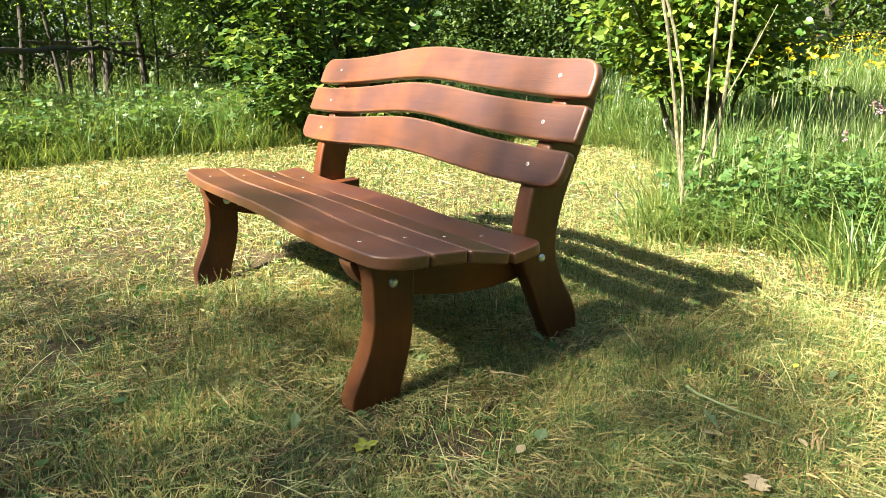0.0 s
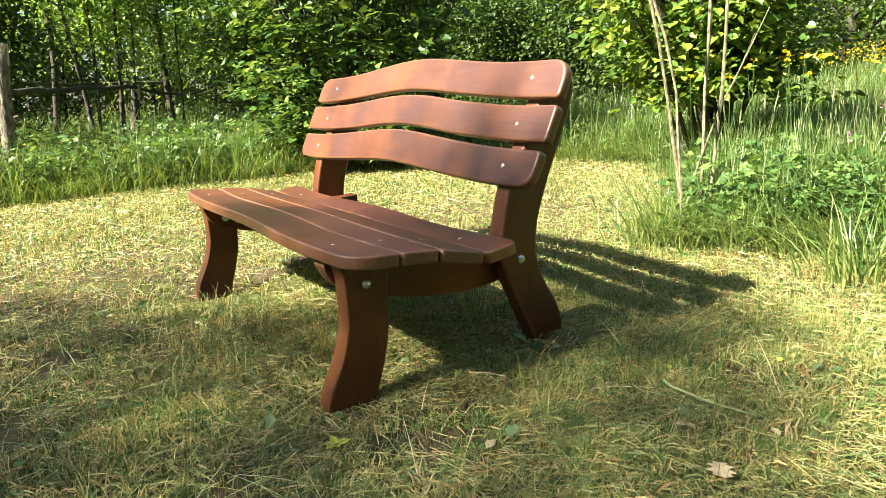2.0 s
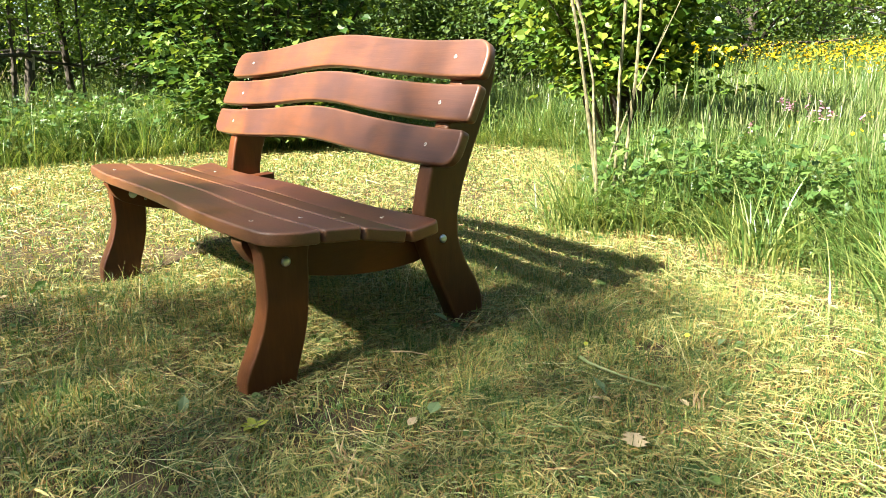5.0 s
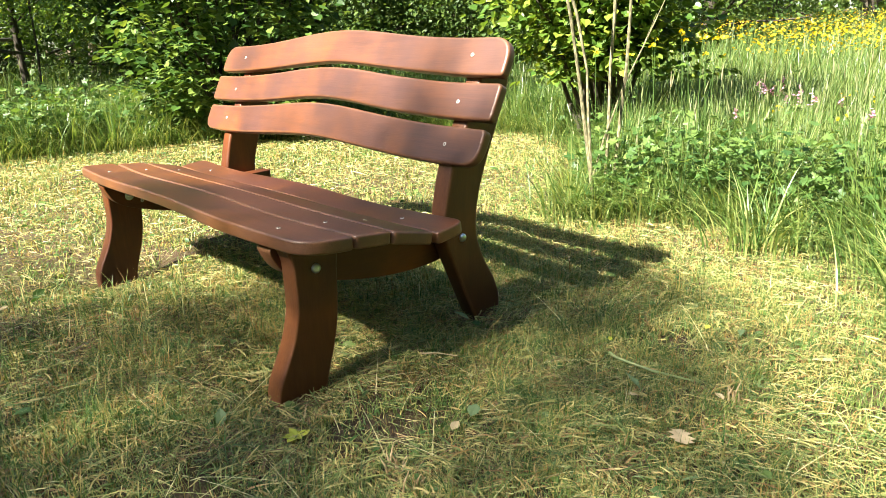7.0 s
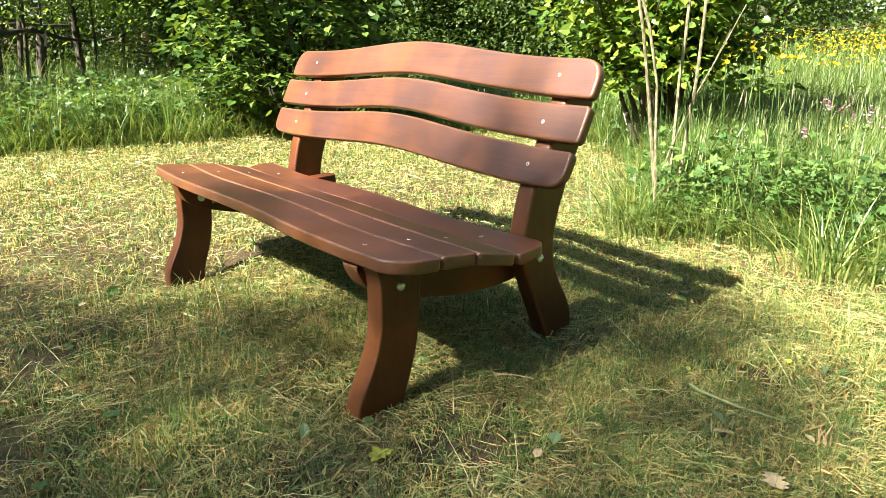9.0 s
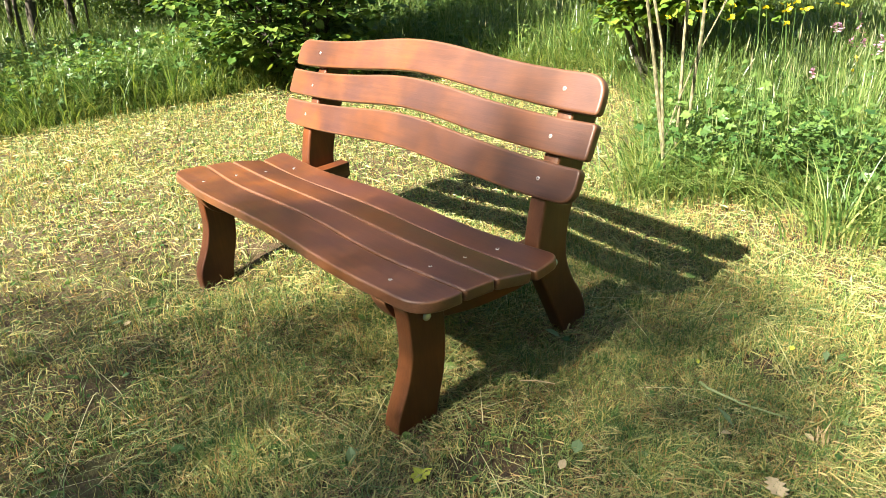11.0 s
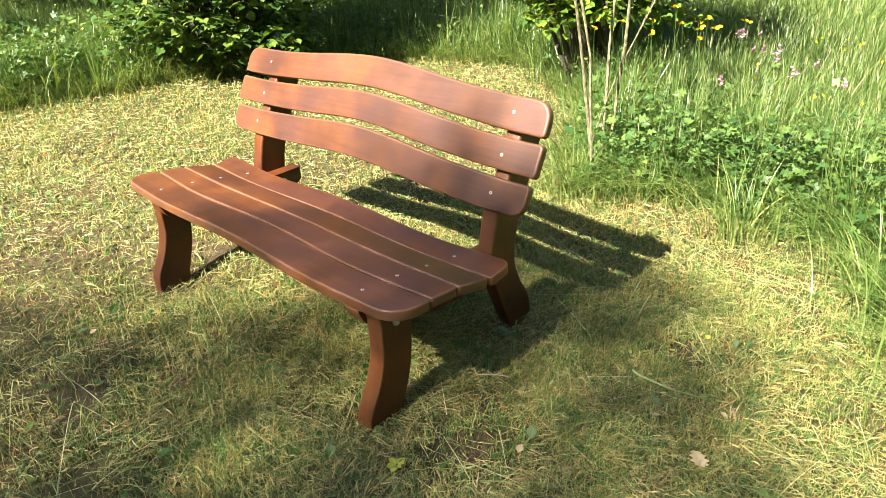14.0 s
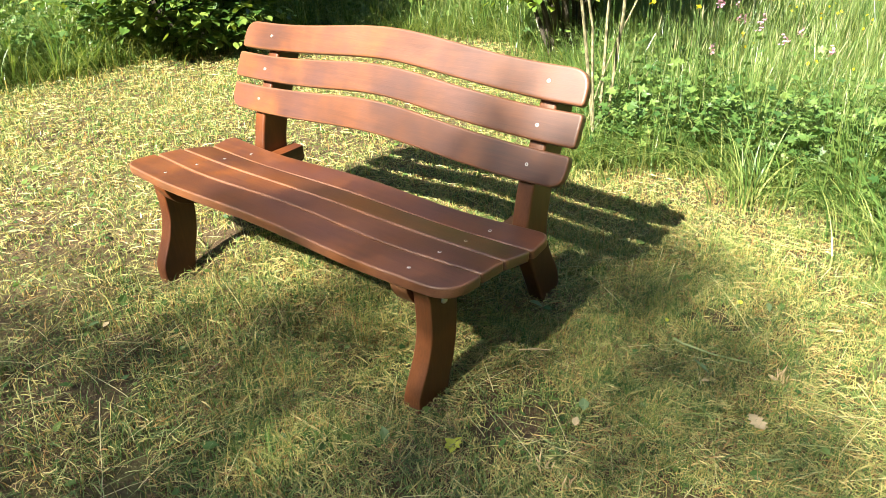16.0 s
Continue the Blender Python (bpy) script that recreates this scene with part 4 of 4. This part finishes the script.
def stems_clump():
    """Four slim pale stems, two crossing pairs."""
    lines = [
        ((1.040, 2.040, -0.03), (1.020, 2.022, 0.28), (0.990, 1.998, 0.52), (0.960, 1.975, 0.76), (0.922, 1.948, 1.0), (0.885, 1.915, 1.2), (0.60, 1.72, 2.9), 0.0088),
        ((1.030, 2.030, -0.03), (1.023, 2.024, 0.29), (1.012, 2.015, 0.52), (0.998, 2.005, 0.73), (0.955, 1.972, 0.97), (0.905, 1.932, 1.12), (0.70, 1.80, 2.9), 0.0076),
        ((0.925, 2.296, -0.03), (0.928, 2.298, 0.35), (0.930, 2.300, 0.52), (0.932, 2.302, 0.75), (0.936, 2.304, 0.97), (0.934, 2.303, 1.15), (0.96, 2.34, 2.9), 0.0094),
        ((0.960, 2.310, -0.03), (0.978, 2.322, 0.44), (0.993, 2.332, 0.60), (1.000, 2.337, 0.75), (1.004, 2.339, 0.97), (1.002, 2.338, 1.12), (1.06, 2.37, 2.9), 0.0080)]
    for k, (*knots, r) in enumerate(lines):
        x0, y0, _ = knots[0]
        ob = tagged(base("sapling", x0, y0, 0), "slim pale bare-stemmed young sapling in tall grass", "tree", group="saplings in the grass")
        rng = random.Random(30 + k)
        zs = [-0.03 + 2.93 * i / 12 for i in range(13)]
        kx, ky, kz = zip(*knots)
        pts = [(float(np.interp(z, kz, kx)) - x0 + rng.uniform(-0.005, 0.005), float(np.interp(z, kz, ky)) - y0 + rng.uniform(-0.005, 0.005), z) for z in zs]
        piece("trunk", tube(pts, [r * (1 - 0.035 * i) for i in range(13)], 9, 0.16, k), PALE_BARK, ob)
        tips = []
        for i in range(9):
            t = rng.uniform(0.46, 1.0)
            p = pts[int(t * 12)]
            a = rng.uniform(0, 6.28)
            q, rad = limb(rng, p, (math.cos(a), math.sin(a), 1.0), rng.uniform(0.15, 0.6), 0.004, 0.3, 5)
            piece("twig", tube(q, rad, 5), PALE_BARK, ob)
            tips += q[2:]
        piece("crown", leaf_cloud(np.random.RandomState(30 + k), tips, np.array([0.08, 0.08, 0.07]), 4, ROUND, 0.045, 0.3), MAPLE, ob, "sparse fresh green leaves")
    ob = tagged(base("dry_twig", 0.905, 2.265, 0), "thin dry leaning twig among the saplings", "twig")
    piece("shoot", tube([(-0.06, -0.03, 0), (0.015, 0.012, 0.34), (0.085, 0.066, 0.606), (0.164, 0.127, 0.825), (0.243, 0.188, 1.06)], [0.005, 0.0045, 0.004, 0.0032, 0.002], 6), PALE_BARK, ob)
    piece("side_shoot", tube([(0.085, 0.066, 0.606), (0.12, 0.13, 0.74), (0.20, 0.15, 0.95)], [0.0026, 0.002, 0.0014], 5), PALE_BARK, ob)


def maple_shrub():
    ob = tagged(base("maple_shrub", -0.15, 3.8, 0), "sunlit maple shrub with large yellow-green leaves", "shrub")
    rng, r2 = random.Random(41), np.random.RandomState(41)
    tips = []
    for i in range(20):
        a = rng.uniform(0, 6.28)
        out = rng.uniform(0.05, 0.38)
        pts, rad = limb(rng, (0.1 * math.cos(a), 0.1 * math.sin(a), 0), (out * math.cos(a), out * math.sin(a), 1), rng.uniform(1.6, 3.0), rng.uniform(0.012, 0.026), 0.28, 8)
        piece("stem", tube(pts, rad, 6), DARK_BARK, ob)
        for p in pts[2:]:
            for _ in range(4):
                tips.append((p[0] + rng.gauss(0, 0.26), p[1] + rng.gauss(0, 0.26), p[2] + rng.gauss(0, 0.2)))
    tips = [t for t in tips if t[2] > 0.62 + 0.12 * math.sin(7 * t[0] + 5 * t[1]) and math.hypot(t[0], t[1]) < 0.62 + 0.28 * min(t[2] / 1.4, 1)]
    g = leaf_cloud(r2, tips, np.array([0.12, 0.12, 0.05]), 24, ROUND, 0.062, 0.3, 0.55, 0.40)
    piece("crown", g, MAPLE, ob, "large fresh lobed leaves")


# woodland leaf again: sunlight put into the lighter colour, darker copy for the undergrowth
SUNLIT = leafy("sunlit_woodland_leaf", [(0.15, (0.0638, 0.1368, 0.0251)), (0.5, (0.1425, 0.2394, 0.0433)), (0.85, (0.285, 0.3762, 0.0707))], 0.5, 0.40, 0.5, 0.4, 1.7)
UNDER = leafy("darker_woodland_leaf", [(0.15, (0.0236, 0.0551, 0.0118)), (0.5, (0.0525, 0.0971, 0.0197)), (0.85, (0.1115, 0.1607, 0.0328))], 0.5, 0.34, 0.5, 0.4, 1.5)
SLOPE = 0.10  # the lawn falls away behind the bench, so that upright trunks lean against it


def tree(name, x, y, height, r, crown_r, seed, label, bark, leaf_material, start=0.25, leaves=10, size=0.11, branches=16, lean=(0, 0), template=CARD, group=""):
    ob = tagged(base(name, x, y, float(ground_z(x, y))), label, "tree", group)
    rng, r2 = random.Random(seed), np.random.RandomState(seed)
    pts = [(lean[0] * t * height + rng.gauss(0, 0.02) * height * t * 0.4, (lean[1] + SLOPE) * t * height + rng.gauss(0, 0.02) * height * t * 0.4, height * t - 0.05) for t in [i / 10 for i in range(11)]]
    piece("trunk", tube(pts, [r * (1.15 - 0.95 * i / 10) for i in range(11)], 9, 0.06, seed), bark, ob, smooth=True)
    tips = []
    for i in range(branches):
        t = start + (1 - start) * (i + rng.random()) / branches
        j = min(int(t * 10), 9)
        a = rng.uniform(0, 6.28)
        L = crown_r * (1.15 - 0.6 * t) * rng.uniform(0.7, 1.2)
        q, rad = limb(rng, pts[j], (math.cos(a), math.sin(a), rng.uniform(0.1, 0.8)), L, r * 0.32, 0.3, 6)
        piece("limb", tube(q, rad, 5), bark, ob)
        for p in q[1:]:
            for _ in range(3):
                tips.append((p[0] + rng.gauss(0, 0.18 * crown_r), p[1] + rng.gauss(0, 0.18 * crown_r), p[2] + rng.gauss(0, 0.13 * crown_r)))
    s = crown_r * 0.12
    piece("crown", leaf_cloud(r2, tips, np.array([s, s, s * 0.7]), leaves, template, size, 0.3, 0.25), leaf_material, ob)
    return ob


def far_point(az, dist):
    return 3.0 + dist * math.cos(radians(az)), -0.6 + dist * math.sin(radians(az))


def woods():
    rng = random.Random(51)
    # slim trees beyond the fence
    for k, (x, y, h, r, ly, bare) in enumerate([(-7.5, 0.50, 6, 0.027, -0.17, 0.36), (-7.5, 0.54, 6.5, 0.022, -0.05, 0.34), (-7.5, 0.83, 6, 0.022, -0.04, 0.34), (-7.6, 1.01, 4.5, 0.014, -0.02, 0.3), (-7.5, 1.63, 5, 0.016, -0.03, 0.3),
                                                (-8.6, 1.75, 6.5, 0.050, -0.12, 0.26), (-8.2, 0.02, 7, 0.042, 0.0, 0.3), (-10.5, 1.2, 7, 0.045, 0.02, 0.22), (-9.8, -0.7, 7, 0.05, 0, 0.2), (-11.5, 3.6, 7, 0.05, 0, 0.2), (-10.4, 4.2, 7, 0.05, 0, 0.2)]):
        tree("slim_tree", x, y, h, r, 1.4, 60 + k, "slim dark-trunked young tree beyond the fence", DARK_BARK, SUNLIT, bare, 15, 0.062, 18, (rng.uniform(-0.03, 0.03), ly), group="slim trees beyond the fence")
    # broad trees and undergrowth along the back
    for k, (az, dist, h, r, c) in enumerate([(158, 13, 6, 0.12, 2.4), (153.5, 16, 8, 0.16, 2.9), (143.5, 15, 7, 0.13, 2.6), (138.5, 18, 8, 0.16, 3.2), (133.5, 14.5, 6, 0.12, 2.4), (128, 19, 8, 0.16, 3.2),
                                            (121.5, 24, 9, 0.22, 3.6), (117.5, 17, 6, 0.14, 2.2), (113, 30, 9, 0.2, 4), (107, 27, 8, 0.2, 3.6), (101, 31, 9, 0.2, 4), (95, 28, 8, 0.2, 3.8), (89, 30, 9, 0.2, 4)]):
        x, y = far_point(az, dist)
        tree("woodland_tree", x, y, h, r, c, 90 + k, "broad leafy woodland tree at the clearing's edge", DARK_BARK, WOODLAND, 0.06, 24, 0.105, 28, group="trees round the clearing")
    x, y = far_point(148.6, 14.5)
    tree("birch_tree", x, y, 8, 0.10, 1.6, 130, "white-barked birch tree at the clearing's edge", BIRCH, WOODLAND, 0.4, 8, 0.10, 14)
    for k, (az, dist, h, c) in enumerate([(176, 17, 2.4, 1.9), (170, 17.5, 2.6, 2.0), (165.5, 18, 2.6, 2.0), (161, 12.0, 2.2, 1.5), (157, 10.6, 2.0, 1.3), (152.5, 11.8, 2.3, 1.5), (148, 12.6, 2.0, 1.5), (144, 10.8, 1.8, 1.3), (140, 11.8, 2.2, 1.5), (136, 10.6, 1.9, 1.3),
                                          (132, 11.4, 2.2, 1.5), (127.5, 12.5, 2.4, 1.6), (123.5, 15, 2.2, 1.6), (181.6, 9.3, 2.4, 1.1), (118.8, 20, 2.4, 1.9)]):
        x, y = far_point(az, dist)
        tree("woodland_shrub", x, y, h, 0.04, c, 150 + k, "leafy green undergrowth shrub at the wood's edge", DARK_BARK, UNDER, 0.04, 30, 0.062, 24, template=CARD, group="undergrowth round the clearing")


def far_woods():
    """Distant wood that closes the horizon all round. The unseen arc is added nearer to cut low sky light."""
    rng = np.random.RandomState(55)
    n = 46000
    a = rng.uniform(0, 2 * math.pi, n)
    seen = (np.degrees(a) > 55) & (np.degrees(a) < 200)
    r = np.where(seen, rng.uniform(34, 46, n), rng.uniform(17, 26, n))
    top = (10 + 2.0 * np.sin(7 * a) + 1.4 * np.sin(17 * a + 1) + 0.8 * np.sin(41 * a)) * np.where(seen, 1.1, 1.0)
    z = top * rng.beta(1.3, 1.2, n)
    p = np.stack([1 + r * np.cos(a), r * np.sin(a), z], 1)
    along = rng.normal(0, 1, (n, 3))
    up = rng.normal(0, 0.6, (n, 3)) + np.array([0, 0, 1.0])
    g = scatter(CARD, p, along, up, rng.uniform(0.5, 1.1, n))
    tagged(piece("far_woods", g, WOODLAND), "distant mixed wood round the clearing, with a nearer unseen arc added to cut sky light", "woods", kind="stuff")


def shade_tree():
    """Tall conical tree far behind the camera whose crown throws the soft shade over the foreground."""
    ob = tagged(base("shade_tree", -0.20, -15.10, 0), "tall narrow leafy tree shading the lawn before the bench", "tree")
    rng, r2 = random.Random(71), np.random.RandomState(71)
    top = 16.0
    pts = [(0.04 * math.sin(5 * t), 0.04 * math.cos(4 * t), (top - 0.3) * t - 0.1) for t in [i / 12 for i in range(13)]]
    piece("trunk", tube(pts, [0.22 * (1.02 - 0.082 * i) for i in range(13)], 10, 0.06), DARK_BARK, ob)
    tips = []

    def spread(z):
        k = top - z
        return min(0.52 * k, 3.0), min(1.42 * k + 0.03, 6.2), min(0.28 * k + 0.05, 1.6)
    for i in range(60):
        z = 4.0 + 11.4 * (i + rng.random()) / 60
        off, rx, ry = spread(z)
        a = i * 2.4
        end = Vector((off + 0.6 * rx * math.cos(a), 0.6 * ry * math.sin(a), z - 0.15))
        mid = end * 0.5 + Vector((0, 0, z * 0.5 - 0.1))
        piece("limb", tube([(0, 0, z - 0.2), tuple(mid), tuple(end)], [0.014, 0.010, 0.004], 5), DARK_BARK, ob)
    for i in range(6100):
        z = top - (6.2 * rng.random() ** 0.53 if i < 5300 else rng.uniform(5.8, 12))
        off, rx, ry = spread(z)
        r = rng.random() ** 0.44 * (1 + 0.12 * rng.gauss(0, 1))
        a = rng.uniform(0, 6.28)
        for _ in range(5):
            tips.append((off + rx * r * math.cos(a) + rng.gauss(0, 0.14), ry * r * math.sin(a) + rng.gauss(0, 0.14), z + rng.gauss(0, 0.08)))
    piece("crown", leaf_cloud(r2, tips, np.array([0.05, 0.05, 0.05]), 1, OVAL, 0.10, 0.3), HAZEL, ob)


# ---- fence ----
def fence():
    posts = [(-4.4, -0.63, 1.37, 0.064), (-7.6, 0.98, 1.0, 0.062), (-10.3, 3.1, 1.05, 0.07)]
    ob = tagged(base("rustic_fence", -4.4, -0.56, 0), "rustic fence of round posts and unpeeled branch rails", "fence")
    for k, (x, y, h, r) in enumerate(posts):
        pts = [(x + 0.012 * math.sin(3 * t + k), y + 0.012 * math.cos(4 * t + k) + 0.118 * h * t, -0.1 + (h + 0.1) * t) for t in [i / 8 for i in range(9)]]
        post = piece("post", shifted(tube(pts, [r * (1.08 - 0.03 * i) for i in range(9)], 12, 0.13, k), -4.4, -0.56, 0), DARK_BARK if k else BARK, ob, smooth=True)
        piece("cut_top", shifted(tube([(pts[-1][0], pts[-1][1] - 0.021, h - 0.18), (pts[-1][0], pts[-1][1], h - 0.01), (pts[-1][0], pts[-1][1], h + 0.004)], [r * 0.93, r * 0.9, r * 0.84], 12), -4.4, -0.56, 0), CUT_WOOD, post, "pale sawn post top")
    piece("knot", shifted(tube([(-4.39, -0.53, 1.06), (-4.38, -0.565, 1.12), (-4.38, -0.575, 1.17)], [0.03, 0.036, 0.022], 8, 0.1), -4.4, -0.56, 0), BARK, ob)
    piece("knot", shifted(tube([(-4.35, -0.47, 0.70), (-4.325, -0.475, 0.74)], [0.03, 0.018], 8, 0.1), -4.4, -0.56, 0), BARK, ob)
    for k, (a, b, ra, rb) in enumerate([((-4.4, -0.46, 0.94), (-7.75, 1.12, 1.01), 0.032, 0.027), ((-7.3, 0.93, 1.04), (-10.4, 2.95, 1.0), 0.024, 0.02), ((-8.2, -0.6, 1.12), (-12.5, 2.6, 1.15), 0.035, 0.03)]):
        rng = random.Random(80 + k)
        pts = [tuple(Vector(a).lerp(Vector(b), t) + Vector((0, rng.uniform(-0.02, 0.02), rng.uniform(-0.02, 0.02) - 0.16 * math.sin(math.pi * t) * (k == 1)))) for t in [i / 9 for i in range(10)]]
        piece("rail", shifted(tube(pts, [ra + (rb - ra) * i / 9 for i in range(10)], 9, 0.10, k), -4.4, -0.56, 0), DARK_BARK, ob, smooth=True)


# ---- small things on the lawn ----
def flat_leaf(name, x, y, z, size, turn, template, material, label, tilt=(6, 4)):
    ob = new(name, mesh_of(name, template[0], template[1], material))
    ob.matrix_basis = pose(x, y, float(ground_z(x, y)) + z, tilt[0], tilt[1], turn) @ Matrix.Diagonal((size, size, size, 1))
    return tagged(ob, label, "leaf")


def oak_shape():
    half = [(0.03, 0.0), (0.10, 0.12), (0.22, 0.20), (0.14, 0.30), (0.32, 0.42), (0.18, 0.50), (0.36, 0.64), (0.20, 0.70), (0.26, 0.84), (0.10, 0.90), (0, 1.0)]
    v = [(x, y, 0.10 * x + 0.05 * math.sin(6 * y)) for x, y in half] + [(-x, y, 0.16 * x + 0.05 * math.sin(6 * y)) for x, y in half[-2::-1]]
    n = len(half)
    spine = len(v)
    v += [(0, y, 0.05 * math.sin(6 * y) - 0.01) for x, y in half]
    f = [(spine + i, i, i + 1, spine + i + 1) for i in range(n - 1)]
    f += [(spine + i, spine + i + 1, 2 * n - 2 - (i + 1), 2 * n - 2 - i) for i in range(n - 1)]
    return v, f


def small_things():
    flat_leaf("fallen_leaf", 2.352, 0.490, 0.034, 0.080, 225, oak_shape(), DRY_LEAF, "dry tan fallen oak leaf on the grass", (10, -8))
    flat_leaf("loose_leaf", 1.595, 0.615, 0.055, 0.055, 120, OVAL, GREYGREEN, "grey-green broad leaf leaning at the rear leg", (25, 10))
    flat_leaf("upright_leaf", 1.57, -0.185, 0.02, 0.045, 60, OVAL, GREYGREEN, "pale grey-green leaf standing in the lawn", (55, 0))
    for k, (x, y, s, a, m, lab) in enumerate([(1.955, 0.262, 0.05, 30, GREYGREEN, "pale torn leaf in the lawn"), (1.965, 0.190, 0.036, 20, DRY_LEAF, "small dry leaf on the lawn"), (2.37, 0.68, 0.030, 70, DRY_LEAF, "small pale dry leaf on the lawn"),
                                             (2.225, 1.09, 0.085, 200, GREYGREEN, "long pale leaf on the lawn"), (0.36, -0.40, 0.045, 200, GREYGREEN, "small grey-green leaf in the lawn"), (2.15, 1.02, 0.026, 10, YELLOWED, "small yellow leaf on the lawn"),
                                             (2.20, 0.602, 0.080, 62, GREYGREEN, "pale green leaf flat on the lawn"), (1.19, -0.53, 0.05, 310, HERB, "dark green leaf on the lawn"), (1.985, 0.79, 0.022, 40, YELLOWED, "tiny yellow leaf on the lawn"), (2.21, 0.575, 0.028, 140, DRY_LEAF, "small curled dry leaf on the lawn"), (2.10, 0.37, 0.022, 80, GREYGREEN, "tiny pale leaf on the lawn"), (0.41, -0.41, 0.03, 15, DRY_LEAF, "small white dry leaf on the lawn"), (1.39, -0.70, 0.05, 250, HERB, "dark green weed leaf on the lawn")]):
        flat_leaf("lawn_leaf", x, y, 0.032, s, a, OVAL if k not in (3, 6) else NARROW, m, lab, (12, 6))
    ob = tagged(base("yellow_weed", 1.728, -0.076, float(ground_z(1.728, -0.076))), "small yellowing weed rosette before the bench's leg", "plant")
    rng = random.Random(3)
    for i in range(7):
        a = i * 0.9 + rng.uniform(-0.2, 0.2)
        v = np.array(OVAL[0]) * rng.uniform(0.028, 0.042)
        m = pose(0, 0, 0.022, rng.uniform(5, 30), rng.uniform(-12, 12), math.degrees(a))
        piece("leaf", ([tuple(m @ Vector(p)) for p in v], OVAL[1]), YELLOWED, ob)
    ob = tagged(base("cut_stalk", 2.045, 0.695, -0.006), "long green cut stalk lying on the lawn", "stalk")
    piece("stem", tube([(0, 0, 0.045), (0.03, -0.004, 0.040), (0.13, 0.002, 0.036), (0.245, 0.034, 0.032)], [0.0045, 0.0036, 0.003, 0.0022], 7), CUTGREEN, ob)
    rng = random.Random(5)
    for x, y, n in ((1.97, 0.018, 9), (2.06, -0.005, 6), (2.37, 0.70, 6)):
        ob = tagged(base("dry_tuft", x, y, float(ground_z(x, y))), "small tuft of pale dry upright grass in the lawn", "grass tuft", group="dry tufts in the lawn")
        for i in range(n):
            a, h = rng.uniform(0, 6.28), rng.uniform(0.035, 0.065)
            q = (rng.gauss(0, 0.010), rng.gauss(0, 0.010))
            piece("blade", tube([(q[0], q[1], 0), (q[0] + 0.006 * math.cos(a), q[1] + 0.006 * math.sin(a), h * 0.6), (q[0] + 0.018 * math.cos(a), q[1] + 0.018 * math.sin(a), h)], [0.0022, 0.0026, 0.0006], 5), DRY_LEAF, ob)
    for x, y, r in ((1.835, 0.205, 0.016), (1.815, 0.225, 0.011), (1.79, 0.10, 0.010), (1.86, 0.17, 0.009), (2.62, 0.93, 0.014)):
        ring = [(0.0, -0.3), (0.8, -0.1), (1.0, 0.25), (0.75, 0.65), (0.25, 0.85)]
        ob = piece("soil_clod", tube([(0, 0, r * k) for _, k in ring], [r * max(q, 0.05) for q, _ in ring], 9, 0.28, int(x * 1000)), SOIL)
        ob.location = (x, y, float(ground_z(x, y)) + 0.004)
        tagged(ob, "small dark crumb of bare soil on the lawn", "soil clod", group="soil clods on the lawn")
    ob = tagged(base("dry_stalk", 1.665, 0.355, 0.0), "thin pale straw stalk lying behind the front leg", "stalk")
    piece("stem", tube([(0, 0, 0.03), (0.04, 0.03, 0.034), (0.085, 0.060, 0.030)], [0.0022, 0.002, 0.0015], 5), DRY_LEAF, ob)
    ob = tagged(base("dry_stalk", 2.33, 0.70, 0), "thin dry straw stalk lying on the lawn", "stalk")
    piece("stem", tube([(0, 0, 0.03), (0.02, 0.05, 0.035), (0.03, 0.11, 0.030)], [0.0022, 0.002, 0.0015], 5), STRAW, ob)
    ob = tagged(base("star_leaf", 2.12, 2.06, 0.22), "pale star-shaped leaf above the meadow's edge", "leaf")
    piece("stem", tube([(0, 0.02, -0.27), (0, 0.01, -0.1), (0, 0, 0)], [0.002, 0.002, 0.0015], 5), HERB, ob)
    for i in range(5):
        m = pose(0, 0, 0, 15, 0, i * 72 + 20)
        piece("leaflet", ([tuple(m @ (Vector(p) * 0.05)) for p in NARROW[0]], NARROW[1]), GREYGREEN, ob)


edge_grass()
flopped_grass()
arching_grass()
far_meadow()
outer_meadow()
seed_stalks()
herbs()
buttercup_field()
bush()
stems_clump()
maple_shrub()
woods()
far_woods()
shade_tree()
# out of view on the left; added to shade the meadow behind the fence
tree("side_tree", -6.4, -3.9, 4.6, 0.10, 1.3, 81, "unseen dense leafy tree added to shade the meadow by the fence", DARK_BARK, HAZEL, 0.25, 16, 0.10, 26, template=OVAL, group="trees beside the clearing")
# out of view on the right; added to keep low sky light off the bench
for k, (az, dist) in enumerate([(62, 9.5), (38, 8.5), (12, 8.5), (-14, 9.0), (-40, 10.5)]):
    x, y = far_point(az, dist)
    tree("side_tree", x, y, 8.5, 0.14, 2.7, 83 + k, "unseen tall leafy tree added to block low sky light", DARK_BARK, WOODLAND, 0.05, 20, 0.14, 30, group="trees beside the clearing")
fence()
wildflowers()
small_things()
